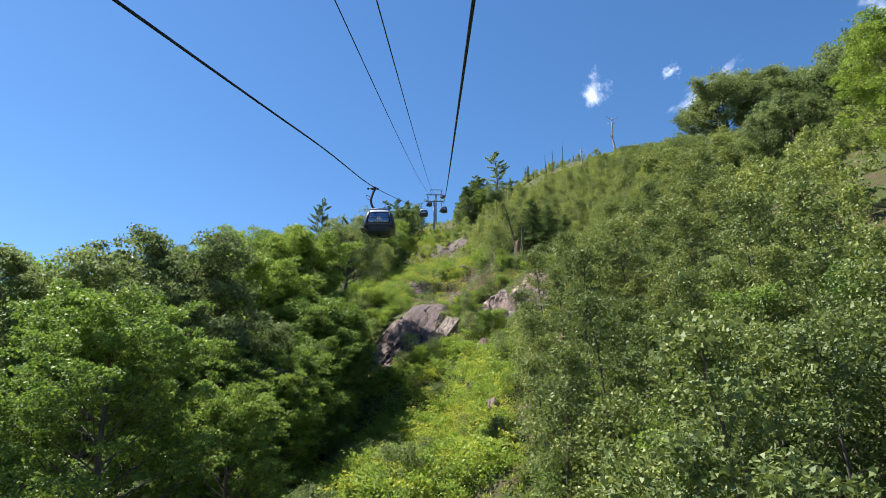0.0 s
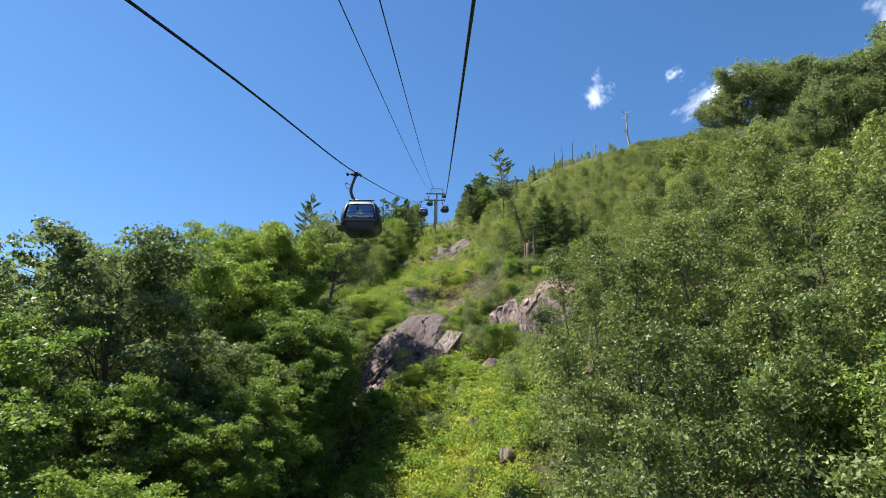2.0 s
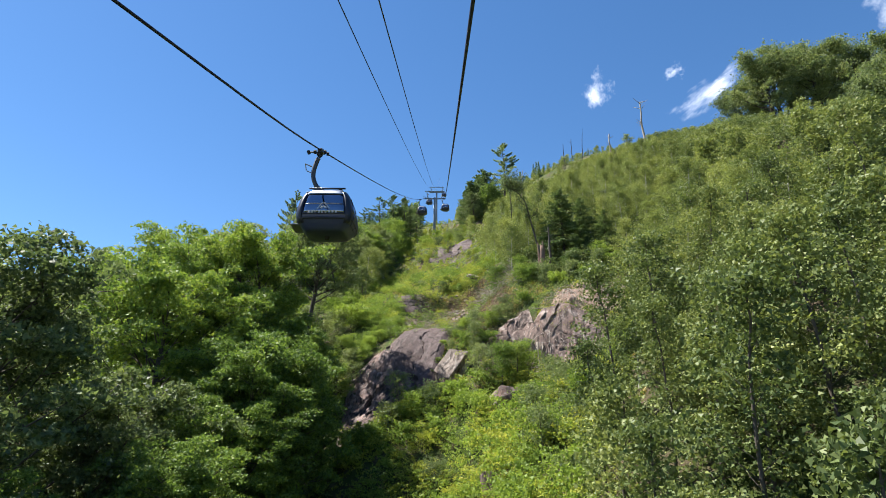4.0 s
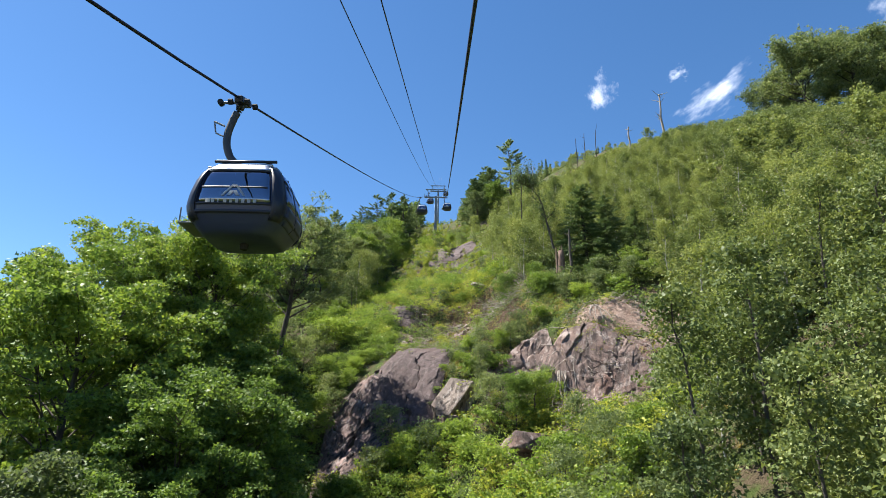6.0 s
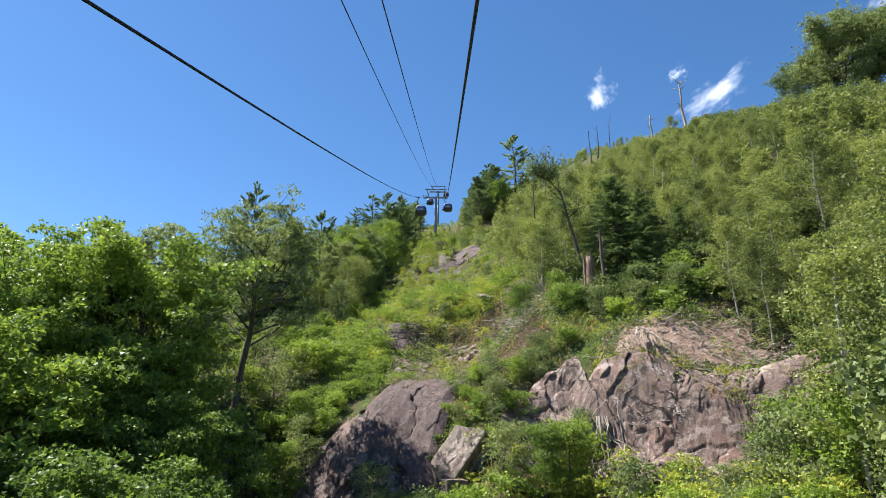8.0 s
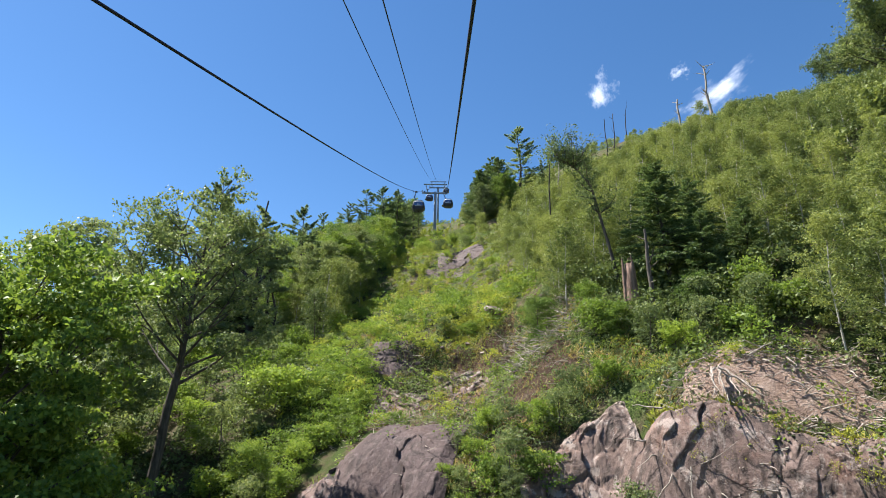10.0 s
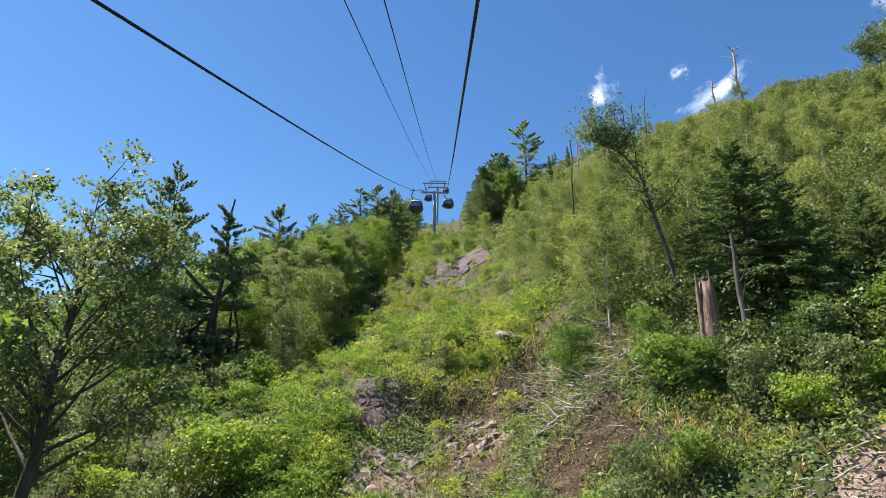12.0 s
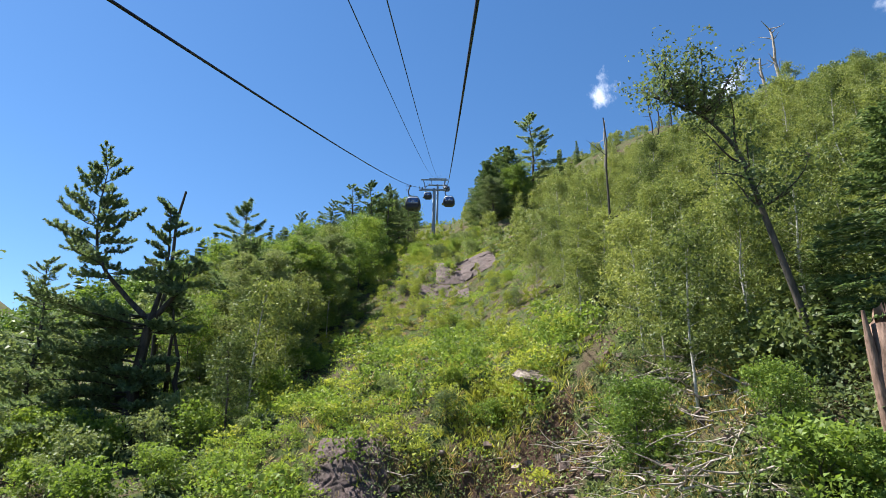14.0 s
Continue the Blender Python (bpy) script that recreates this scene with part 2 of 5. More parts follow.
def tube(points, radii, sides=6):
    """A tapered tube along a polyline, closed at the far end by its last small ring."""
    p, r = np.asarray(points, float), np.asarray(radii, float)
    way = unit(np.gradient(p, axis=0))
    ref = np.where(np.abs(way[:, 2:3]) > 0.9, [[1.0, 0, 0]], [[0, 0, 1.0]])
    a = unit(np.cross(way, ref))
    b = np.cross(way, a)
    ang = np.linspace(0, 2 * np.pi, sides, endpoint=False)
    rings = p[:, None] + r[:, None, None] * (np.cos(ang)[None, :, None] * a[:, None] + np.sin(ang)[None, :, None] * b[:, None])
    i = np.arange(len(p) - 1)[:, None] * sides
    j = np.arange(sides)[None]
    k = (j + 1) % sides
    quads = np.stack([i + j, i + k, i + sides + k, i + sides + j], -1).reshape(-1, 4)
    return rings.reshape(-1, 3), quads


def blades(centres, ways, flats, lengths, widths):
    """Diamond leaves: centre, long axis, cross axis, length and width of each."""
    u, v = unit(ways) * np.asarray(lengths).reshape(-1, 1) / 2, unit(flats) * np.asarray(widths).reshape(-1, 1) / 2
    verts = np.stack([centres - u, centres + v - u * 0.1, centres + u, centres - v - u * 0.1], 1).reshape(-1, 3)
    return verts, np.arange(len(centres) * 4).reshape(-1, 4)


def leaf_cloud(rng, centres, size, flat=0.6, whole=False):
    """A leaf at each centre, lying more or less flat; whole: diamonds, else triangles."""
    n = len(centres)
    up = unit(np.array([[0, 0, flat * 1.6]]) + rng.normal(0, 1, (n, 3)) * (1.15 - flat * 0.5))
    way = unit(np.cross(up, rng.normal(0, 1, (n, 3))))
    s = size * rng.uniform(0.65, 1.35, n)
    if whole:
        return blades(centres, way, np.cross(up, way), s, s * 0.72)
    u, v = way * s[:, None] / 2, np.cross(up, way) * s[:, None] * 0.42
    verts = np.stack([centres - u + v, centres - u - v, centres + u], 1).reshape(-1, 3)
    return verts, np.arange(n * 3).reshape(-1, 3)


def box(bm, x0, y0, z0, x1, y1, z1, bevel=0.0, m=None):
    made = bmesh.ops.create_cube(bm, size=1.0)["verts"]
    for v in made:
        v.co = Vector(((x0 + x1) / 2 + v.co.x * (x1 - x0), (y0 + y1) / 2 + v.co.y * (y1 - y0), (z0 + z1) / 2 + v.co.z * (z1 - z0)))
        if m:
            v.co = m @ v.co
    if bevel:
        edges = list({e for v in made for e in v.link_edges})
        bmesh.ops.bevel(bm, geom=edges, offset=bevel, segments=2, affect="EDGES", profile=0.5)
    return bm


def rod(bm, a, b, r0, r1=None, sides=10):
    a, b = Vector(a), Vector(b)
    made = bmesh.ops.create_cone(bm, cap_ends=True, segments=sides, radius1=r0, radius2=r0 if r1 is None else r1, depth=(b - a).length)["verts"]
    m = Matrix.Translation((a + b) / 2) @ (b - a).to_track_quat("Z", "Y").to_matrix().to_4x4()
    for v in made:
        v.co = m @ v.co
    return bm


# ---- the hillside ----
PROFILE_Y = [-900, -300, -60, 0, 20, 35, 45, 60, 67, 74, 82, 90, 95, 104, 134, 172, 230, 300, 420, 700, 1500]
PROFILE_Z = [-190, -110, -36, -14, -8, -2.5, 2.0, 6.5, 9.5, 13.5, 17.5, 22.5, 26.3, 29.5, 43.0, 60.0, 84.0, 108.0, 135.0, 170.0, 170.0]
SMALL = [(0.13, 0.9, 0.2), (0.31, 0.45, 1.7), (0.74, 0.16, 4.1)]


def cliff_line(x):
    """How far up the hill the cliff's edge runs."""
    return 72.1 - 0.6 * np.clip(np.asarray(x, float) - 9.5, -3, 11)


def height(x, y):
    """The height of the ground."""
    x, y = np.asarray(x, float), np.asarray(y, float)
    mid = sum(np.interp(y + d, PROFILE_Y, PROFILE_Z) for d in (-3, 0, 3)) / 3
    right = np.maximum(x - 2.0, 0)
    rise = np.where(right < 40, 0.59 * right, 23.6 + 0.07 * (right - 40))
    rise = np.where(right > 110, 28.5 - 0.1 * (right - 110), rise)
    left = np.minimum(x, 0)
    fall = np.where(left > -6, 0.12 * left, -0.72 + 0.32 * (left + 6))
    fall = np.maximum(fall, -150 + 0.03 * left)
    shelf = np.exp(-((x - 11.5) / 5.0) ** 2) * 2.2 / (1 + np.exp(-np.clip((y - 72.5) * 1.6, -50, 50))) * np.exp(-np.maximum(y - 75, 0) / 5.0)
    shelf = shelf - 4.0 * np.exp(-((x - 14.0) / 6.6) ** 4) / (1 + np.exp(np.clip((y - cliff_line(x)) * 3.2, -50, 50))) * np.clip((y - 56) / 9, 0, 1)
    shelf = shelf - 2.6 * np.exp(-((x - 6.0) / 2.4) ** 4) / (1 + np.exp(np.clip((y - 75.4) * 3.0, -50, 50))) * np.clip((y - 58) / 9, 0, 1)
    shelf = shelf + 3.0 * np.exp(-((x - 9.0) / 6.0) ** 2 - ((y - 82.5) / 5.0) ** 2)
    shelf = shelf - 4.5 * np.exp(-((x + 11.5) / 3.4) ** 2 - ((y - 71) / 10.0) ** 2)
    shelf = shelf - 3.0 * np.exp(-((x + 3.2) / 5.0) ** 4) / (1 + np.exp(np.clip((y - 76.8) * 0.9, -50, 50))) * np.clip((y - 58) / 10, 0, 1)
    shelf = shelf + 1.2 * np.exp(-((x - 2.0) / 5.0) ** 4 - ((y - 137.0) / 4.5) ** 2) - 1.6 * np.exp(-((x - 2.0) / 5.0) ** 4 - ((y - 127.0) / 4.5) ** 2)
    shelf = shelf - 0.42 * np.clip(x - 11, 0, 8) * np.exp(-((y - 72.0) / 5.0) ** 2)
    shelf = shelf - 1.3 * np.exp(-((x - 1.5) / 5.5) ** 4) / (1 + np.exp(np.clip((y - 91.6) * 3.5, -50, 50))) * np.clip((y - 82) / 6, 0, 1)
    # the gully beside and below the slab
    dip = np.clip((y - 36) / 13, 0, 1) * np.clip((68 - y) / 8, 0, 1)
    shelf = shelf - 3.4 * dip * dip * (3 - 2 * dip) * (1 - np.clip((x - 0.5) / 4.5, 0, 1))
    shelf = shelf - 3.2 * np.exp(-((x + 9.0) / 3.2) ** 2 - ((y - 72.5) / 5.5) ** 2) - 1.2 * np.exp(-((x + 6.0) / 3.0) ** 2 - ((y - 82.0) / 4.0) ** 2)
    bumps = sum(a * (np.sin(x * f + s) * np.cos(y * f * 0.9 + s * 2) + np.sin((x + y) * f * 0.7 + s * 3)) for f, a, s in SMALL)
    far = 330 * np.exp(-(((x + 1150) / 520) ** 2 + ((y - 1150) / 620) ** 2)) * (1 + 0.12 * np.sin(x * 0.021 + y * 0.017))
    near = np.exp(-((x / 400) ** 2))
    return mid + (rise + fall) * np.exp(-np.abs(x) / 4000) + shelf + bumps * near + far


def at(x, y, sink=0.0):
    return Vector((x, y, float(height(x, y)) - sink))


def spread(near, far, step, grow):
    steps, s = [0.0], step
    while steps[-1] < far:
        s = step if steps[-1] < near else s * grow
        steps.append(steps[-1] + s)
    return np.array(steps)


gx = spread(34, 2800, 0.8, 1.13)
gx = np.concatenate([-gx[:0:-1], gx])
gy = np.concatenate([-spread(10, 1200, 2.0, 1.25)[:0:-1], spread(180, 2800, 0.8, 1.1)])
X, Y = np.meshgrid(gx, gy)
Z = height(X, Y)
# the soil lies lower where bedrock breaks through it
Z = Z - 0.9 * ((X > 8.2) & (X < 21.0) & (Y > cliff_line(X) - 3.0) & (Y < cliff_line(X) + 0.6))
Z = Z - 0.45 * ((X > -7.4) & (X < -1.6) & (Y > 73.0) & (Y < 79.0))
rows_n, cols_n = X.shape
idx = np.arange(rows_n * cols_n).reshape(rows_n, cols_n)
quads = np.stack([idx[:-1, :-1], idx[:-1, 1:], idx[1:, 1:], idx[1:, :-1]], -1).reshape(-1, 4)
tagged(part("ground", (np.stack([X, Y, Z], -1).reshape(-1, 3), quads), GROUND, smooth=True), "steep mountainside of soil and grass under the gondola line", "ground", kind="structure")

EDGE_Y = [0, 42, 50, 57, 64, 70, 76, 80, 86, 95, 134, 172, 260]
EDGE_R = [4.5, 4.6, 8.2, 12.0, 16.5, 18.5, 16.0, 9.0, 7.5, 7.0, 6.0, 4.2, 5.0]
EDGE_L = [-10, -9.0, -9.0, -9.5, -10, -10.5, -10.5, -10, -10, -9.5, -8.5, -8.5, -9.0]


def edges_at(y):
    """Where the cleared strip under the ropes ends, left and right."""
    return np.interp(y, EDGE_Y, EDGE_L), np.interp(y, EDGE_Y, EDGE_R)

# ---- ropes, towers and gondola cabins ----
ROPE_R, ROPE_L, ROPE_UP = 0.43, -4.9, 3.3
TOWER_Y = 190.0


def line_z(y):
    """The height of the line that the cabins' windows follow."""
    return 0.35 * y + 0.00026 * y * y


def rope_line(name, x, up, radius, material, label, sag=0.0, xs=0.0):
    ys = np.linspace(-30, 330, 180)
    pts = np.stack([x + xs * ys, ys, line_z(ys) + up + sag * (1 - np.clip((ys - 20) / 20, 0, 1) ** 2 * (3 - 2 * np.clip((ys - 20) / 20, 0, 1)))], 1)
    return tagged(part(name, tube(pts, np.full(len(ys), radius), 8), material, smooth=True), label, "rope")


tagged(rope_line("haul_rope", ROPE_R, ROPE_UP, 0.03, ROPE, "dark twisted steel haul rope running up to the tower"), group="haul ropes")
tagged(rope_line("haul_rope", ROPE_L, ROPE_UP, 0.03, ROPE, "dark twisted steel haul rope carrying the descending cabins", 0.42), group="haul ropes")
tagged(rope_line("signal_cable", -2.47, 5.75, 0.016, CABLE, "thin dark signal cable strung between tower tops"), group="signal cables")
tagged(rope_line("signal_cable", -1.5, 5.75, 0.018, CABLE, "thin dark signal cable strung between tower tops"), group="signal cables")

# cabin shell: half width, half depth by depth below the roof
SHELL_Z = [0.0, -0.05, -0.25, -0.5, -0.84, -1.09, -1.3, -1.52, -1.65, -1.7]
SHELL_A = [0.68, 0.74, 0.9, 0.99, 1.07, 1.1, 1.07, 0.92, 0.8, 0.72]
SHELL_B = [0.6, 0.68, 0.86, 0.97, 1.05, 1.06, 1.02, 0.89, 0.78, 0.68]


def shell_at(z, ang, out=0.0, power=5.0):
    a, b = np.interp(z, SHELL_Z[::-1], SHELL_A[::-1]) + out, np.interp(z, SHELL_Z[::-1], SHELL_B[::-1]) + out
    c, s = math.cos(ang), math.sin(ang)
    r = (abs(c) ** power + abs(s) ** power) ** (-1 / power)
    return Vector((a * c * r, b * s * r, z))


def shell_patch(z0, z1, a0, a1, out=0.012, nz=8, na=12, thick=0.02, taper=0.0):
    """A panel that lies on the shell between two heights and two bearings (degrees)."""
    bm = bmesh.new()
    grid = []
    for i in range(nz + 1):
        z = z0 + (z1 - z0) * i / nz
        cut = taper * abs(i / nz - 0.35)
        grid.append([bm.verts.new(shell_at(z, radians(a0 + cut + (a1 - a0 - 2 * cut) * j / na), out)) for j in range(na + 1)])
    for i in range(nz):
        for j in range(na):
            bm.faces.new((grid[i][j], grid[i][j + 1], grid[i + 1][j + 1], grid[i + 1][j]))
    bmesh.ops.recalc_face_normals(bm, faces=bm.faces)
    bmesh.ops.solidify(bm, geom=list(bm.faces), thickness=thick)
    return bm


def gondola(x, y, side, label):
    """A closed cabin on its hanger; side +1: the hanger's bow lies towards +x."""
    root = tagged(new("gondola_cabin"), label, "gondola cabin", "gondola cabins")
    roof = -2.02
    hang = 0.46 * side
    bm = bmesh.new()
    rings = []
    for z in np.linspace(0, -1.7, 35):
        rings.append([bm.verts.new(shell_at(z, 2 * math.pi * k / 72) + Vector((hang, 0, roof))) for k in range(72)])
    for i in range(34):
        for k in range(72):
            # window openings between the corner posts
            if 5 < i < 20 and min(abs((k * 5 + 2.5) % 90 - 45), 45) > 9:
                continue
            bm.faces.new((rings[i][k], rings[i][(k + 1) % 72], rings[i + 1][(k + 1) % 72], rings[i + 1][k]))
    bm.faces.new(rings[0])
    bm.faces.new(rings[-1])
    bmesh.ops.recalc_face_normals(bm, faces=bm.faces)
    body = part("body", bm, CABIN, root, "glossy dark navy cabin shell", smooth=True)

    def on(name, bm, mat, text="", under=None):
        bmesh.ops.translate(bm, verts=bm.verts, vec=(hang, 0, roof))
        return part(name, bm, mat, under or root, text, smooth=True)
    for mid, nm in ((270, "end_window"), (90, "end_window")):
        pane = on(nm, shell_patch(-0.27, -1.1, mid - 37, mid + 37, 0.012), GLASS, "dark tinted end window reflecting the sky")
        on("window_rim", shell_patch(-0.25, -0.29, mid - 37, mid + 37, 0.02, 1), CABIN_TRIM, "", pane)
        on("window_rim", shell_patch(-1.1, -1.15, mid - 37, mid + 37, 0.022, 1), CABIN_TRIM, "", pane)
        on("seat_back_band", shell_patch(-0.72, -0.75, mid - 34, mid + 34, 0.028, 1), CABIN_TRIM, "")
        on("roof_trim", shell_patch(-0.05, -0.245, mid - 38, mid + 38, 0.03, 4), CABIN_ROOF, "bright metal roof edge")
    for mid in (0, 180):
        for a in (mid - 17.5, mid + 17.5):
            pane = on("door_window", shell_patch(-0.27, -1.0, a - 17, a + 17, 0.012), GLASS, "tinted door window")
        on("door_panel", shell_patch(-1.02, -1.45, mid - 32, mid + 32, 0.012), CABIN, "dark door panel")
        on("door_seam", shell_patch(-0.2, -1.46, mid - 1.2, mid + 1.2, 0.022, 10, 1), CABIN_TRIM)
    for a in (45, 135, 225, 315):
        on("corner_post", shell_patch(-0.08, -1.45, a - 7, a + 7, 0.035, 12, 3, 0.05), CABIN_TRIM, "black corner post")
        on("post_cap", box(bmesh.new(), *(shell_at(-0.16, radians(a), 0.0) - Vector((0.05, 0.05, 0.05))), *(shell_at(-0.16, radians(a), 0.0) + Vector((0.05, 0.05, 0.05))), 0.02), STEEL, "shiny metal cap")
    on("bumper_band", shell_patch(-1.26, -1.33, 0, 359.9, 0.03, 1, 60), CABIN_TRIM)
    # benches seen through the panes, and the slanting bars of the doors
    for sy in (-1, 1):
        on("bench", box(bmesh.new(), -0.72, min(sy * 0.42, sy * 0.8), -1.3, 0.72, max(sy * 0.42, sy * 0.8), -1.16, 0.03), CABIN_TRIM, "dark padded bench")
        on("bench_back", box(bmesh.new(), -0.72, min(sy * 0.76, sy * 0.84), -1.16, 0.72, max(sy * 0.76, sy * 0.84), -0.72, 0.03), CABIN_TRIM, "dark padded bench back")
    for sx in (-1, 1):
        on("door_bar", rod(bmesh.new(), (sx * 1.0, -0.62, -0.55), (sx * 1.06, 0.55, -0.98), 0.028), CABIN_TRIM)
        on("door_bar", rod(bmesh.new(), (sx * 0.97, -0.7, -0.45), (sx * 0.97, 0.7, -0.45), 0.022), CABIN_TRIM)
    # roof deck and rails
    deck = box(bmesh.new(), hang - 0.6, -0.54, roof, hang + 0.6, 0.54, roof + 0.06, 0.02)
    deck = part("roof_deck", deck, CABIN_ROOF, root, "bright metal roof deck")
    for sy in (-0.54, 0.54):
        part("roof_rail", rod(bmesh.new(), (hang - 0.7, sy, roof + 0.1), (hang + 0.7, sy, roof + 0.1), 0.035), CABIN_TRIM, root, smooth=True)
    for sx in (-0.5, 0.5):
        part("roof_beam", box(bmesh.new(), hang + sx - 0.05, -0.54, roof + 0.06, hang + sx + 0.05, 0.54, roof + 0.13, 0.01), CABIN_TRIM, root)
    # bowed hanger arm and grip
    bow = [(0, -0.02), (-0.02 * side, -0.2), (-0.14 * side, -0.42), (-0.26 * side, -0.86), (-0.27 * side, -1.2), (-0.12 * side, -1.6), (0.3 * side, -1.92)]
    ts = np.linspace(0, 1, 26)
    bx = np.interp(ts, np.linspace(0, 1, 7), [b[0] for b in bow])
    bz = np.interp(ts, np.linspace(0, 1, 7), [b[1] for b in bow])
    for _ in range(2):
        bx[1:-1], bz[1:-1] = (bx[:-2] + bx[1:-1] * 2 + bx[2:]) / 4, (bz[:-2] + bz[1:-1] * 2 + bz[2:]) / 4
    arm = part("hanger_arm", tube(np.stack([bx, 0 * bx, bz], 1), np.full(26, 0.09), 10), ARM, root, "bowed dark steel hanger arm", smooth=True)
    part("arm_step", rod(bmesh.new(), (-0.36 * side, 0, -0.72), (-0.62 * side, 0, -0.6), 0.025), STEEL, arm)
    part("arm_step", rod(bmesh.new(), (-0.62 * side, 0, -0.6), (-0.56 * side, 0, -0.88), 0.02), STEEL, arm)
    part("arm_step", rod(bmesh.new(), (-0.36 * side, -0.02, -1.0), (-0.54 * side, -0.02, -0.92), 0.02), STEEL, arm)
    part("suspension_block", box(bmesh.new(), hang - 0.3, -0.16, -2.0, hang + 0.22, 0.16, -1.86, 0.03), STEEL, root)
    slope = radians(20)
    tilt = Matrix.Rotation(slope, 4, "X")
    grip = part("grip", box(bmesh.new(), -0.1, -0.36, -0.13, 0.1, 0.36, 0.05, 0.03, tilt), CABIN_TRIM, root, "black rope grip with rollers")
    part("grip_jaw", box(bmesh.new(), -0.05, -0.2, -0.02, 0.05, 0.2, 0.08, 0.02, tilt), STEEL, grip)
    for sy in (-0.3, 0.3):
        for sx in (-0.2, 0.2):
            a, b = tilt @ Vector((sx - 0.05, sy, -0.1)), tilt @ Vector((sx + 0.05, sy, -0.1))
            part("grip_roller", rod(bmesh.new(), a, b, 0.075, sides=14), RUBBER, grip, smooth=False)
    part("grip_lever", rod(bmesh.new(), (-0.1 * side, 0, -0.08), (-0.46 * side, -0.08, -0.12), 0.035), STEEL, grip)
    part("lever_roller", rod(bmesh.new(), (-0.5 * side, -0.14, -0.12), (-0.5 * side, 0.0, -0.12), 0.07, sides=14), RUBBER, grip)
    # ski rack on the outer door
    rack = part("ski_rack", box(bmesh.new(), hang + side * -1.36, -0.5, roof - 1.38, hang + side * -0.96, 0.5, roof - 1.33, 0.015), STEEL, root, "grey metal ski rack on the door")
    for sy in (-0.46, 0.0, 0.46):
        part("rack_bar", rod(bmesh.new(), (hang + side * -1.34, sy, roof - 1.36), (hang + side * -1.34, sy, roof - 1.0), 0.016), STEEL, rack)
    part("bump_stop", rod(bmesh.new(), (hang, 0, roof - 1.7), (hang, 0, roof - 1.82), 0.1, 0.08, 12), RUBBER, root)
    # peak emblem and the lettering as plain bars, on the end that faces down the line
    def decal(name, u0, u1, z0, z1, lean=0.0):
        bm = bmesh.new()
        vs = []
        for u, z in ((u0, z0), (u1, z0), (u1 + lean, z1), (u0 + lean, z1)):
            b = np.interp(z, SHELL_Z[::-1], SHELL_B[::-1])
            vs.append(bm.verts.new((u + hang, -b - 0.033, z + roof)))
        bm.faces.new(vs)
        bmesh.ops.solidify(bm, geom=list(bm.faces), thickness=0.006)
        return part(name, bm, DECAL, root, "pale printed mark")
    decal("emblem_stroke", -0.27, -0.21, -0.96, -0.68, 0.22)
    decal("emblem_stroke", 0.27, 0.21, -0.96, -0.68, -0.22)
    decal("emblem_stroke", -0.14, -0.06, -0.95, -0.84, 0.07)
    decal("emblem_stroke", 0.14, 0.06, -0.95, -0.84, -0.07)
    for k, w in enumerate((0.1, 0.06, 0.03, 0.07, 0.06, 0.06, 0.07, 0.07, 0.06)):
        u = -0.57 + k * 0.127
        decal("lettering_bar", u, u + w, -1.12, -1.12 + (0.095 if k in (0, 5) else 0.075))
    root.matrix_basis = pose(x, y, float(line_z(y)) + ROPE_UP)
    return root


first = gondola(ROPE_L, 41.6, 1, "dark navy gondola cabin descending on its bowed steel hanger")
far_one = copy_thing(first, pose(ROPE_L, 147.0, float(line_z(147.0)) + ROPE_UP))
for y in (218.0,):
    copy_thing(first, pose(ROPE_L, y, float(line_z(y)) + ROPE_UP))
for y in (173.0, 275.0):
    tagged(copy_thing(first, pose(ROPE_R, y, float(line_z(y)) + ROPE_UP)), "dark gondola cabin climbing ahead near the steel tower")


